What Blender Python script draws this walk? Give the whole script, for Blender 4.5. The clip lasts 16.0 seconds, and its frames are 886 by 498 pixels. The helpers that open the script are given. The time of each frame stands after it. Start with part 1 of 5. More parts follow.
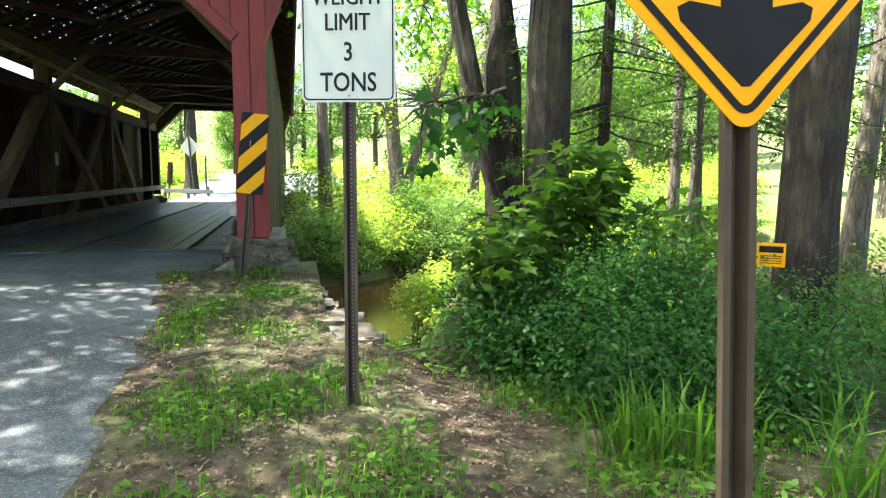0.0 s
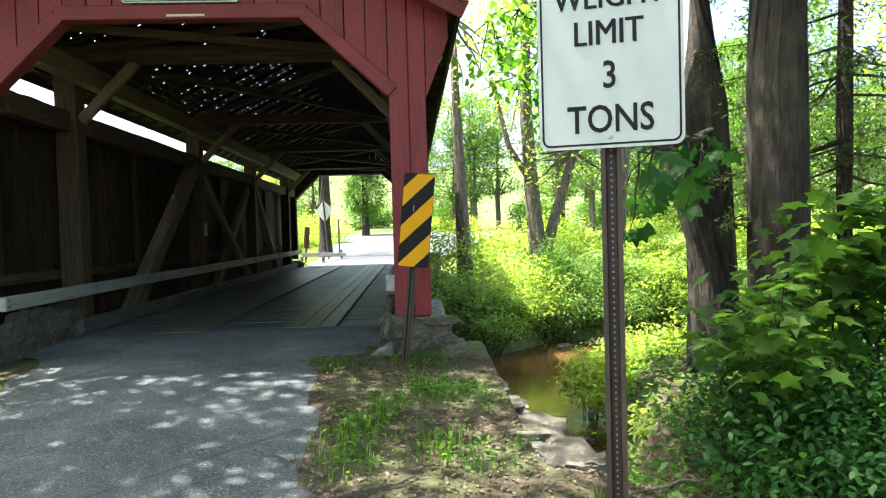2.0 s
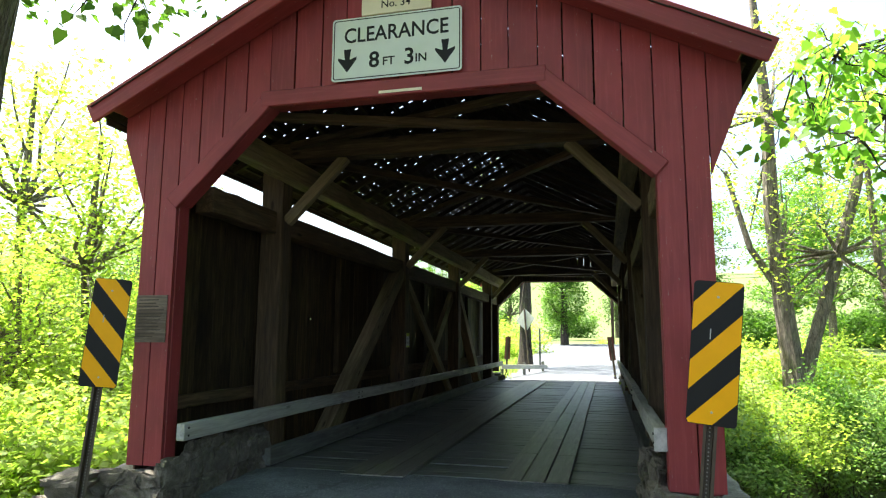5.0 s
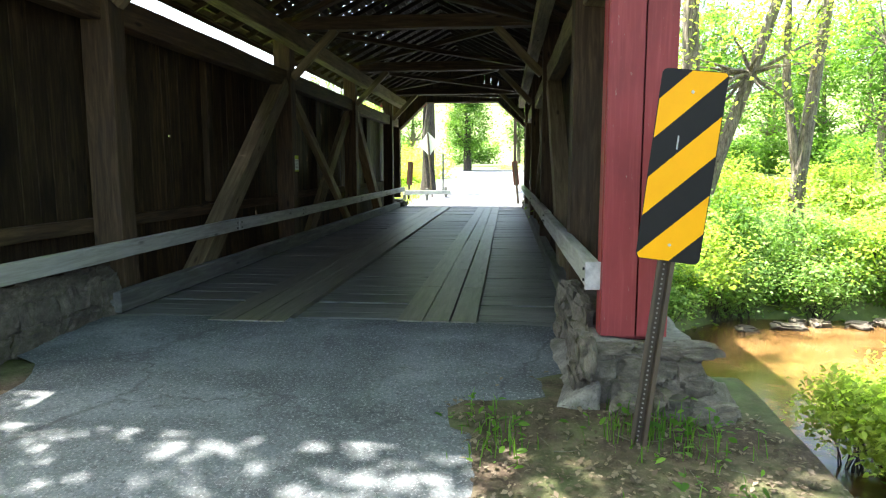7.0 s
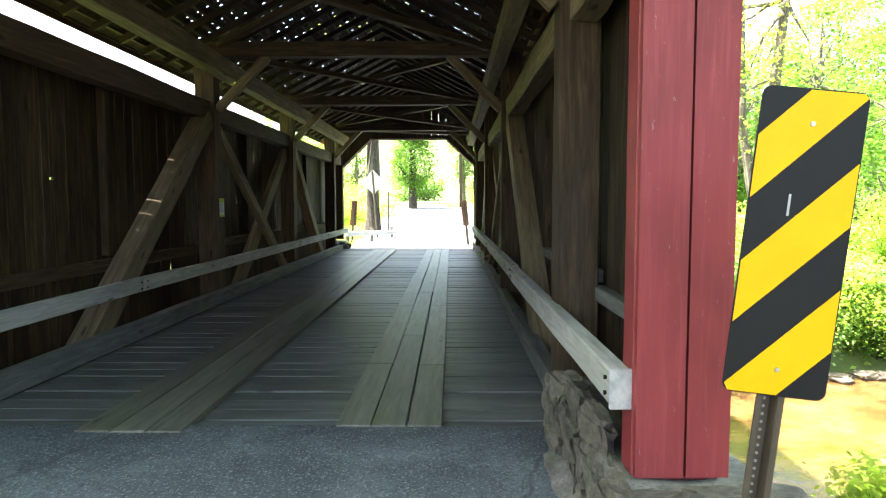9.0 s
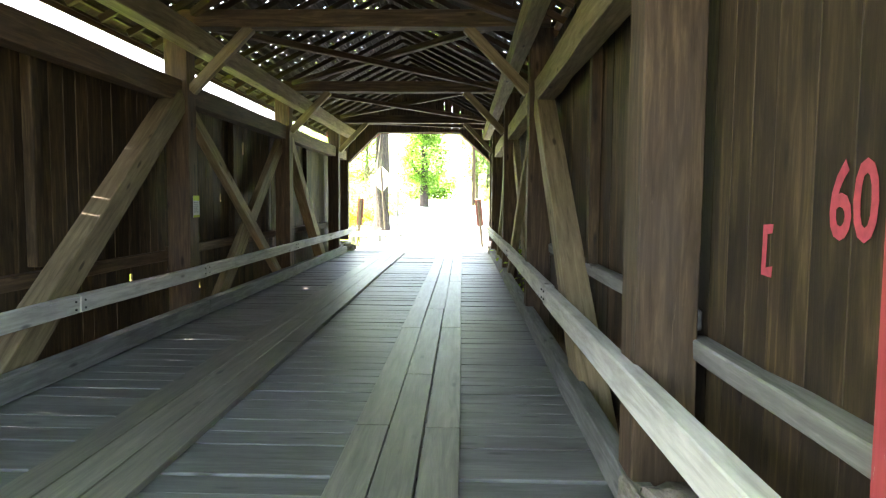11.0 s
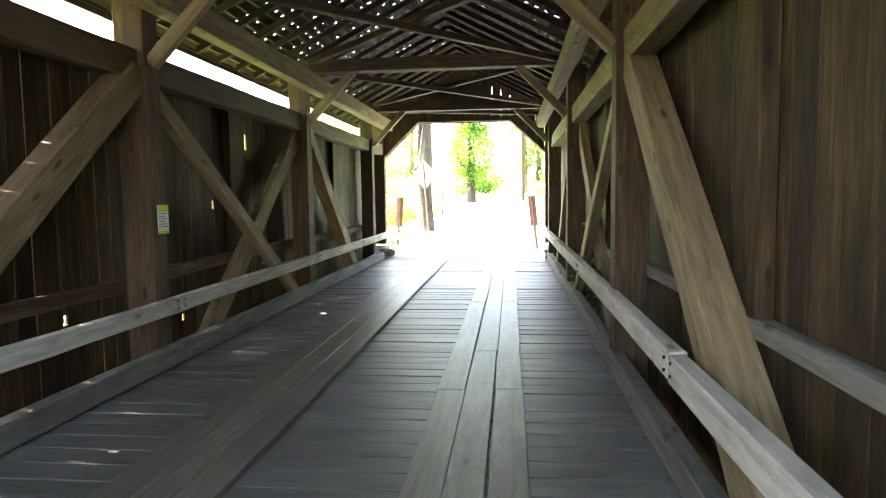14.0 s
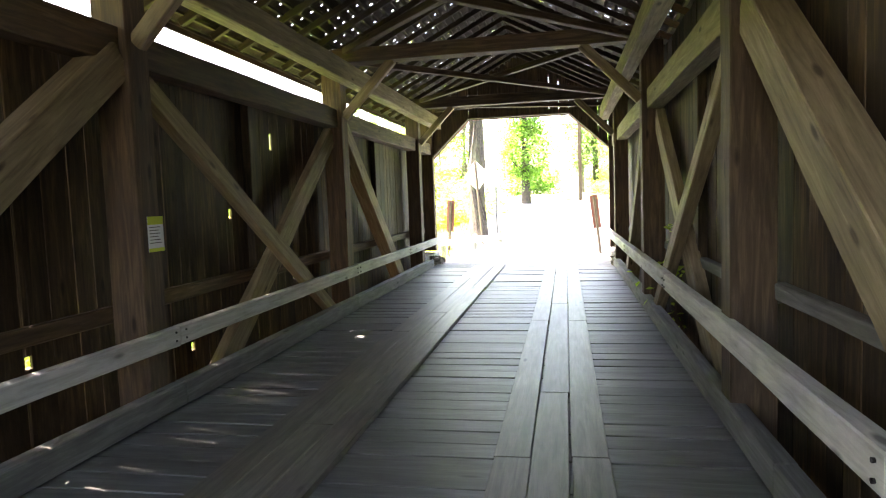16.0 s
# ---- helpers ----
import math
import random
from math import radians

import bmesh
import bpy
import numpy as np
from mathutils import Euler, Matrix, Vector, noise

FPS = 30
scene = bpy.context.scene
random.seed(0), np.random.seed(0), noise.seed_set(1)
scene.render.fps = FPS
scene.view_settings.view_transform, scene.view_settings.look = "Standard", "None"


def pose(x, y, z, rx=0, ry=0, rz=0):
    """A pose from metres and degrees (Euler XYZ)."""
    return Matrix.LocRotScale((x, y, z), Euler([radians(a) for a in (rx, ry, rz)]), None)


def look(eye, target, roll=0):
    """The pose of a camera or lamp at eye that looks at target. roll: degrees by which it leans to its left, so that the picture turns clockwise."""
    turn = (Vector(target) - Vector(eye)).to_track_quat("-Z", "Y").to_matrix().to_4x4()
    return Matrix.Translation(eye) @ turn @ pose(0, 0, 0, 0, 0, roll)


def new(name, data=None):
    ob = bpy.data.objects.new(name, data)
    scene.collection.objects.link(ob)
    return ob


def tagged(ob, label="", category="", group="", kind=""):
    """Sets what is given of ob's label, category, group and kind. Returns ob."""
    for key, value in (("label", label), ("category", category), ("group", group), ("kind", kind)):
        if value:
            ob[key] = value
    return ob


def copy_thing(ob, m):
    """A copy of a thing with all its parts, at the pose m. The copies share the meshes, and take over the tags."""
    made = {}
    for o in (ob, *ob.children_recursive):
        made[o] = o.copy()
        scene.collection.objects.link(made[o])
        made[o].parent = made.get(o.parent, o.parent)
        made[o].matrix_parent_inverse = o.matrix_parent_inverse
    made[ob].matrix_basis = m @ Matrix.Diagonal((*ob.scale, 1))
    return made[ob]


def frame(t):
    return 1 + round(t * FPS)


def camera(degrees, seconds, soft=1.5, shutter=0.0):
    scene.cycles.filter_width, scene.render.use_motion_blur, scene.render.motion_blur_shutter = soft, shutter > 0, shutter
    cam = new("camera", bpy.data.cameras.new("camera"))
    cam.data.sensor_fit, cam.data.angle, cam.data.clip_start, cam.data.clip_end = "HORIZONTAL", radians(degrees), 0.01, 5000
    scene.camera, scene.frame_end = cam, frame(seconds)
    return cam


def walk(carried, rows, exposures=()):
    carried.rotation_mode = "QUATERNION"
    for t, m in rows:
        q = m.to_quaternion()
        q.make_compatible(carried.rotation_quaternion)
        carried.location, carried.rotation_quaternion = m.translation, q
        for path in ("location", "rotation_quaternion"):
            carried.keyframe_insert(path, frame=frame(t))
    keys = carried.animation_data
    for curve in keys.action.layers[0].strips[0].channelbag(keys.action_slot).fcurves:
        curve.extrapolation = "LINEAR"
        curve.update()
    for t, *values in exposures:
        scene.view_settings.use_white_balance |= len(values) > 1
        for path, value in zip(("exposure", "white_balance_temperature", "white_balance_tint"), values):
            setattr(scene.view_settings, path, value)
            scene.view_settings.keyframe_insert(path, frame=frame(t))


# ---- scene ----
cam = camera(68.7, 16.0, soft=1.2)
METRES, EYE, TILT, LEAN, TURN = 11.4, 1.5, 0.0, 0.0, -13.1
ROWS = [
    (0.0, 0.0, 0.0, 0.0, 0.03, -6.57, -0.3),
    (0.5, -0.0186, 0.026, 0.0019, 0.44, -6.12, -0.15),
    (1.0, -0.0337, 0.0558, 0.0061, 5.5, -3.72, 0.33),
    (1.5, -0.0511, 0.0833, 0.0075, 9.51, -2.94, 0.91),
    (2.0, -0.0684, 0.1102, 0.0095, 10.37, -1.57, 1.59),
    (2.5, -0.0809, 0.1446, 0.0136, 15.27, -0.83, 2.23),
    (3.0, -0.0991, 0.1747, 0.0172, 19.82, 1.38, 2.15),
    (5.5, -0.1666, 0.2829, 0.0246, 26.98, 6.56, -0.28),
    (6.0, -0.1726, 0.3108, 0.0226, 26.54, -0.75, -0.22),
    (6.5, -0.1883, 0.3384, 0.0217, 22.35, -4.18, -0.61),
    (7.0, -0.1987, 0.3624, 0.0197, 18.7, -7.19, 0.02),
    (7.5, -0.2048, 0.3924, 0.024, 17.75, -4.74, 0.45),
    (8.0, -0.2153, 0.4178, 0.024, 15.05, -5.24, 0.22),
    (8.5, -0.2307, 0.4417, 0.0272, 13.84, -4.09, 0.16),
    (11.0, -0.2771, 0.6049, 0.034, 14.81, -4.24, -0.46),
    (11.5, -0.2911, 0.6391, 0.0364, 17.16, -3.28, -0.32),
    (12.0, -0.3009, 0.6738, 0.0363, 21.26, -4.25, 0.72),
    (12.5, -0.3071, 0.7092, 0.0383, 22.67, -4.0, 0.17),
    (13.0, -0.3177, 0.7431, 0.0399, 17.98, -5.2, -0.15),
    (13.5, -0.3237, 0.7751, 0.0398, 17.17, -6.12, 0.84),
    (14.0, -0.3318, 0.8034, 0.0424, 19.03, -4.72, 0.78),
    (14.5, -0.3438, 0.8272, 0.042, 16.43, -5.46, 1.4),
    (15.0, -0.3514, 0.8559, 0.0398, 16.21, -6.17, 2.44),
    (15.5, -0.3577, 0.8863, 0.0426, 20.81, -5.16, 2.07),
    (16.0, -0.3698, 0.9136, 0.0424, 23.75, -4.4, 2.09),
]
PATH = [(t, pose(0, 0, EYE, TILT, LEAN, TURN) @ pose(METRES * x, METRES * y, METRES * z, 90 + pitch, roll, yaw)) for t, x, y, z, yaw, pitch, roll in ROWS]
PATH += [(3.2, look((-0.697, 2.26, 1.76), (-0.988, 4.23, 1.944), -2.4)), (5.3, look((-1.119, 3.45, 1.795), (-1.606, 5.37, 2.073), 0.4)), (10.8, look((-1.500, 7.285, 1.885), (-1.527, 9.280, 1.746), 0.1))]
walk(cam, sorted(PATH, key=lambda row: row[0]),
     exposures=[(0.0, 2.42, 6500, 10), (1.0, 2.36, 6500, 10), (2.0, 2.27, 6500, 10), (3.0, 2.22, 6500, 10), (5.5, 2.2, 6500, 8), (6.5, 2.8, 6500, 10), (8.5, 3.42, 6600, 14), (11.0, 4.82, 7000, 17), (13.5, 5.15, 7100, 25), (16.0, 4.85, 7100, 25)])
# ---- end of walk ----

# ---- world, sun ----
SUN_ELEV, SUN_AZ = 64.0, 78.0      # degrees; azimuth from +y towards -x
world = bpy.data.worlds.new("sky")
scene.world = world
world.use_nodes = True
wn = world.node_tree
sky = wn.nodes.new("ShaderNodeTexSky")
sky.sky_type = 'NISHITA'
sky.sun_disc = False
sky.sun_elevation = radians(SUN_ELEV)
sky.sun_rotation = radians(-SUN_AZ)
sky.air_density, sky.dust_density, sky.ozone_density = 1.0, 5.0, 1.0
wn.links.new(sky.outputs[0], wn.nodes["Background"].inputs[0])
wn.nodes["Background"].inputs[1].default_value = 0.128
sun = new("sun", bpy.data.lights.new("sun", 'SUN'))
sun.data.energy, sun.data.angle, sun.data.color = 4.6, radians(0.6), (1.0, 0.95, 0.86)
se, sa = radians(SUN_ELEV), radians(SUN_AZ)
sun_way = Vector((-math.sin(sa) * math.cos(se), math.cos(sa) * math.cos(se), math.sin(se)))
sun.matrix_world = look((0, 0, 0), -sun_way)
sun.location = sun_way * 60

# ---- plan ----
XC = -2.85                       # middle line of the bridge
DECK = 0.36
Y0, Y1 = 8.55, 27.65             # faces of the two portals
YM = (Y0 + Y1) / 2
POSTS = (10.58, 15.70, 20.50, 25.62)
LX, RX = -4.97, -0.70            # inner faces of the trusses
SL, SR = -5.37, -0.33            # inner faces of the siding
EAVE_Z, RIDGE_Z = 3.98, 5.5
EAVE_L, EAVE_R = -5.83, 0.13
WATER = -1.22


def smooth(a, b, x):
    u = min(1.0, max(0.0, (x - a) / (b - a)))
    return u * u * (3 - 2 * u)


# ---- materials ----
def material(name):
    m = bpy.data.materials.new(name)
    m.use_nodes = True
    nt = m.node_tree
    return m, nt, nt.nodes["Principled BSDF"]


def node(nt, kind, **values):
    n = nt.nodes.new(kind)
    for key, v in values.items():
        if key in n.inputs:
            n.inputs[key].default_value = v
    return n


def ramp(nt, source, stops):
    r = nt.nodes.new("ShaderNodeValToRGB")
    els = r.color_ramp.elements
    els[0].position, els[0].color = stops[0][0], (*stops[0][1], 1)
    els[1].position, els[1].color = stops[-1][0], (*stops[-1][1], 1)
    for p, c in stops[1:-1]:
        e = els.new(p)
        e.color = (*c, 1)
    nt.links.new(source, r.inputs[0])
    return r.outputs[0]


def mix(nt, a, b, fac, mode='MIX'):
    m = nt.nodes.new("ShaderNodeMix")
    m.data_type, m.blend_type = 'RGBA', mode
    for sock, v in ((m.inputs[0], fac), (m.inputs[6], a), (m.inputs[7], b)):
        if isinstance(v, (int, float)):
            sock.default_value = v
        elif isinstance(v, tuple):
            sock.default_value = (*v, 1)
        else:
            nt.links.new(v, sock)
    return m.outputs[2]


def noise_out(nt, vec, scale, detail=4.0, rough=0.6, distort=0.0):
    n = node(nt, "ShaderNodeTexNoise", Scale=scale, Detail=detail, Roughness=rough, Distortion=distort)
    if vec is not None:
        nt.links.new(vec, n.inputs["Vector"])
    return n.outputs["Fac"]


def mapping(nt, vec, scale, offset=None):
    m = nt.nodes.new("ShaderNodeMapping")
    m.inputs["Scale"].default_value = scale
    nt.links.new(vec, m.inputs["Vector"])
    if offset is not None:
        nt.links.new(offset, m.inputs["Location"])
    return m.outputs[0]


def bump(nt, bsdf, height, strength=0.3, distance=0.01):
    b = node(nt, "ShaderNodeBump", Strength=strength, Distance=distance)
    nt.links.new(height, b.inputs["Height"])
    nt.links.new(b.outputs[0], bsdf.inputs["Normal"])


def offset_by_random(nt):
    info = nt.nodes.new("ShaderNodeObjectInfo")
    mul = nt.nodes.new("ShaderNodeMath")
    mul.operation = 'MULTIPLY'
    mul.inputs[1].default_value = 37.0
    nt.links.new(info.outputs["Random"], mul.inputs[0])
    return info.outputs["Random"], mul.outputs[0]


def wood(name, dark, mid, light, rough=0.75, grain=1.0, stain=(0.05, 0.045, 0.04), stain_amount=0.5, vary=0.5, gloss=0.3, scuffs=0.35):
    """Sawn timber; the grain runs along the local x axis."""
    m, nt, b = material(name)
    rnd, off = offset_by_random(nt)
    tc = nt.nodes.new("ShaderNodeTexCoord")
    v = mapping(nt, tc.outputs["Object"], (0.8 * grain, 10 * grain, 10 * grain), off)
    fibre = noise_out(nt, v, 2.2, 8, 0.65, 0.6)
    v2 = mapping(nt, tc.outputs["Object"], (2.5, 70, 70), off)
    fine = noise_out(nt, v2, 1.6, 3, 0.6)
    col = mix(nt, ramp(nt, fibre, [(0.3, dark), (0.5, mid), (0.72, light)]), mid, 0.25)
    blot = noise_out(nt, mapping(nt, tc.outputs["Object"], (0.8, 2.2, 2.2), off), 1.7, 5, 0.62)
    col = mix(nt, col, stain, ramp(nt, blot, [(0.48, (0, 0, 0)), (0.7, (stain_amount,) * 3)]))
    scuff = noise_out(nt, mapping(nt, tc.outputs["Object"], (1.5, 26, 26), off), 2.0, 6, 0.7, 0.8)
    col = mix(nt, col, tuple(min(0.7, c * 1.7 + 0.02) for c in light), ramp(nt, scuff, [(0.62, (0, 0, 0)), (0.72, (scuffs,) * 3)]))
    shade = ramp(nt, rnd, [(0.0, (1 - vary * 0.6,) * 3), (1.0, (1 + vary * 0.35,) * 3)])
    col = mix(nt, col, shade, 1.0, 'MULTIPLY')
    knots = nt.nodes.new("ShaderNodeTexVoronoi")
    knots.inputs["Scale"].default_value = 1.0
    nt.links.new(mapping(nt, tc.outputs["Object"], (1.5, 5, 5), off), knots.inputs["Vector"])
    col = mix(nt, col, tuple(c * 0.35 for c in dark), ramp(nt, knots.outputs["Distance"], [(0.06, (0.8,) * 3), (0.13, (0, 0, 0))]))
    nt.links.new(col, b.inputs["Base Color"])
    b.inputs["Roughness"].default_value = rough
    b.inputs["Specular IOR Level"].default_value = gloss
    h = mix(nt, fibre, fine, 0.5)
    bump(nt, b, h, 0.4, 0.006)
    return m


BEAM = wood("brown_beam_wood", (0.026, 0.0165, 0.009), (0.08, 0.053, 0.028), (0.18, 0.125, 0.068), stain_amount=0.5, scuffs=0.32)
BRACEWOOD = wood("pale_brace_wood", (0.085, 0.065, 0.034), (0.205, 0.163, 0.09), (0.34, 0.283, 0.17), stain=(0.08, 0.063, 0.038), stain_amount=0.4, vary=0.3, scuffs=0.15)
SIDING = wood("dark_siding_wood", (0.012, 0.0078, 0.0036), (0.05, 0.033, 0.0145), (0.15, 0.102, 0.047), stain=(0.011, 0.0075, 0.004), stain_amount=0.85, vary=0.75, scuffs=0.1)
ROOFWOOD = wood("roof_wood", (0.013, 0.0085, 0.0055), (0.033, 0.022, 0.014), (0.07, 0.048, 0.03), stain_amount=0.4)
RAILWOOD = wood("weathered_rail_wood", (0.27, 0.265, 0.232), (0.46, 0.458, 0.4), (0.62, 0.622, 0.55), stain=(0.18, 0.17, 0.15), stain_amount=0.5, vary=0.2)
CURBWOOD = wood("grey_curb_wood", (0.066, 0.068, 0.06), (0.132, 0.136, 0.121), (0.23, 0.236, 0.21), stain=(0.05, 0.045, 0.04), vary=0.3)
DECKWOOD = wood("grey_deck_wood", (0.07, 0.072, 0.066), (0.118, 0.122, 0.112), (0.19, 0.197, 0.183), rough=0.46, stain=(0.045, 0.041, 0.035), stain_amount=0.75, vary=0.4, gloss=0.5, scuffs=0.22)
PLANKWOOD = wood("runner_plank_wood", (0.066, 0.062, 0.048), (0.148, 0.14, 0.109), (0.24, 0.228, 0.18), scuffs=0.12, rough=0.42, stain=(0.07, 0.065, 0.06), stain_amount=0.45, vary=0.3, gloss=0.45)


def red_paint(name, base, chip=0.62):
    m, nt, b = material(name)
    rnd, off = offset_by_random(nt)
    tc = nt.nodes.new("ShaderNodeTexCoord")
    fibre = noise_out(nt, mapping(nt, tc.outputs["Object"], (0.8, 16, 16), off), 2.5, 6, 0.6, 0.4)
    blot = noise_out(nt, mapping(nt, tc.outputs["Object"], (1, 1.6, 1.6), off), 1.5, 5, 0.6)
    col = mix(nt, base, tuple(c * 0.62 for c in base), ramp(nt, blot, [(0.35, (0, 0, 0)), (0.72, (0.9,) * 3)]))
    col = mix(nt, col, tuple(min(1, c * 1.25 + 0.02) for c in base), ramp(nt, fibre, [(0.5, (0, 0, 0)), (0.72, (0.45,) * 3)]))
    chips = noise_out(nt, mapping(nt, tc.outputs["Object"], (5, 18, 18), off), 2.6, 6, 0.7)
    col = mix(nt, col, (0.3, 0.25, 0.2), ramp(nt, chips, [(chip, (0, 0, 0)), (chip + 0.05, (0.8,) * 3)]))
    col = mix(nt, col, ramp(nt, rnd, [(0, (0.88,) * 3), (1, (1.1,) * 3)]), 1.0, 'MULTIPLY')
    nt.links.new(col, b.inputs["Base Color"])
    b.inputs["Roughness"].default_value = 0.6
    bump(nt, b, mix(nt, fibre, chips, 0.4), 0.25, 0.004)
    return m


RED = red_paint("barn_red_paint", (0.25, 0.03, 0.032), 0.65)


def plain(name, colour, rough=0.6, metal=0.0, wear=0.25, scale=9.0, spec=0.5):
    m, nt, b = material(name)
    tc = nt.nodes.new("ShaderNodeTexCoord")
    big = noise_out(nt, tc.outputs["Object"], scale, 5, 0.6)
    small = noise_out(nt, tc.outputs["Object"], scale * 11, 3, 0.6)
    col = mix(nt, colour, tuple(c * (1 - wear) for c in colour), ramp(nt, big, [(0.4, (0, 0, 0)), (0.7, (1, 1, 1))]))
    col = mix(nt, col, tuple(c * (1 - wear * 0.7) for c in colour), ramp(nt, small, [(0.55, (0, 0, 0)), (0.75, (0.8,) * 3)]))
    nt.links.new(col, b.inputs["Base Color"])
    b.inputs["Roughness"].default_value = rough
    b.inputs["Metallic"].default_value = metal
    b.inputs["Specular IOR Level"].default_value = spec
    bump(nt, b, small, 0.08, 0.002)
    return m


SIGN_WHITE = plain("sign_white", (0.6, 0.66, 0.58), 0.45, wear=0.07, scale=3)
SIGN_YELLOW = plain("sign_yellow", (0.9, 0.42, 0.002), 0.45, wear=0.08, scale=4, spec=0.2)
SIGN_BLACK = plain("sign_black", (0.01, 0.01, 0.01), 0.55, wear=0.2, spec=0.25)
SIGN_BACK = plain("aluminium_back", (0.42, 0.43, 0.42), 0.5, metal=0.7, wear=0.15)
POST_STEEL = plain("brown_post_steel", (0.075, 0.055, 0.034), 0.6, metal=0.0, wear=0.45, scale=5)
POST_HOLE = plain("post_hole", (0.36, 0.34, 0.28), 0.7, wear=0.2)
BOLT = plain("bolt_zinc", (0.5, 0.5, 0.48), 0.4, metal=0.8)
CREAM = plain("cream_plaque", (0.72, 0.66, 0.46), 0.6, wear=0.12, scale=4)
PAPER = plain("notice_paper", (0.72, 0.74, 0.7), 0.7, wear=0.06)
LIME = plain("notice_lime", (0.5, 0.6, 0.02), 0.6, wear=0.1)
GRAFFITI = plain("pink_spray_paint", (0.4, 0.055, 0.075), 0.7, wear=0.35, scale=25)


def stone_material(name, a, b_, c, moss=0.25, scale=3.0):
    m, nt, b = material(name)
    rnd, off = offset_by_random(nt)
    tc = nt.nodes.new("ShaderNodeTexCoord")
    v = mapping(nt, tc.outputs["Object"], (1, 1, 1), off)
    n1 = noise_out(nt, v, scale, 7, 0.65)
    n2 = noise_out(nt, v, scale * 9, 5, 0.7)
    col = ramp(nt, n1, [(0.3, a), (0.5, b_), (0.7, c)])
    col = mix(nt, col, tuple(x * 0.45 for x in a), ramp(nt, n2, [(0.5, (0, 0, 0)), (0.72, (0.8,) * 3)]))
    mo = noise_out(nt, v, scale * 0.8, 6, 0.7)
    col = mix(nt, col, (0.07, 0.09, 0.025), ramp(nt, mo, [(0.55, (0, 0, 0)), (0.72, (moss,) * 3)]))
    col = mix(nt, col, ramp(nt, rnd, [(0, (0.75,) * 3), (1, (1.2,) * 3)]), 1.0, 'MULTIPLY')
    nt.links.new(col, b.inputs["Base Color"])
    b.inputs["Roughness"].default_value = 0.85
    bump(nt, b, mix(nt, n1, n2, 0.5), 0.85, 0.035)
    return m


STONE = stone_material("fieldstone", (0.085, 0.073, 0.056), (0.165, 0.145, 0.113), (0.28, 0.25, 0.203), moss=0.55)
MORTAR = stone_material("lime_mortar", (0.11, 0.1, 0.085), (0.22, 0.205, 0.175), (0.36, 0.34, 0.295), moss=0.5, scale=6)
ROCK = stone_material("creek_rock", (0.05, 0.042, 0.033), (0.1, 0.085, 0.065), (0.17, 0.15, 0.115), moss=0.5)


def asphalt_material():
    m, nt, b = material("worn_asphalt")
    tc = nt.nodes.new("ShaderNodeTexCoord")
    p = tc.outputs["Object"]
    grit = node(nt, "ShaderNodeTexVoronoi", Scale=46.0)
    nt.links.new(p, grit.inputs["Vector"])
    n1 = noise_out(nt, p, 0.9, 6, 0.62, 0.5)
    n2 = noise_out(nt, p, 5.5, 6, 0.65)
    n3 = noise_out(nt, p, 62, 4, 0.75)
    col = ramp(nt, n1, [(0.34, (0.045, 0.054, 0.06)), (0.5, (0.1, 0.116, 0.126)), (0.64, (0.175, 0.195, 0.208))])
    col = mix(nt, col, (0.05, 0.052, 0.06), ramp(nt, n2, [(0.52, (0, 0, 0)), (0.68, (0.55,) * 3)]))
    col = mix(nt, col, (0.36, 0.37, 0.38), ramp(nt, n3, [(0.54, (0, 0, 0)), (0.64, (0.8,) * 3)]))
    col = mix(nt, col, (0.02, 0.021, 0.024), ramp(nt, noise_out(nt, p, 34, 5, 0.8), [(0.54, (0, 0, 0)), (0.66, (0.75,) * 3)]))
    col = mix(nt, col, (0.05, 0.05, 0.055), ramp(nt, grit.outputs["Distance"], [(0.45, (0, 0, 0)), (0.75, (0.3,) * 3)]))
    wob = noise_out(nt, p, 2.5, 3, 0.6)
    crack = node(nt, "ShaderNodeTexVoronoi", Scale=0.42)
    crack.feature = 'DISTANCE_TO_EDGE'
    shift = nt.nodes.new("ShaderNodeVectorMath")
    shift.operation = 'MULTIPLY_ADD'
    shift.inputs[1].default_value = (1, 1, 1)
    nt.links.new(p, shift.inputs[0])
    nt.links.new(wob, shift.inputs[2])
    nt.links.new(shift.outputs[0], crack.inputs["Vector"])
    col = mix(nt, col, (0.025, 0.026, 0.03), ramp(nt, crack.outputs["Distance"], [(0.004, (0.45,) * 3), (0.012, (0, 0, 0))]))
    nt.links.new(col, b.inputs["Base Color"])
    b.inputs["Roughness"].default_value = 0.8
    bump(nt, b, mix(nt, grit.outputs["Distance"], n3, 0.4), 0.5, 0.008)
    return m


ASPHALT = asphalt_material()


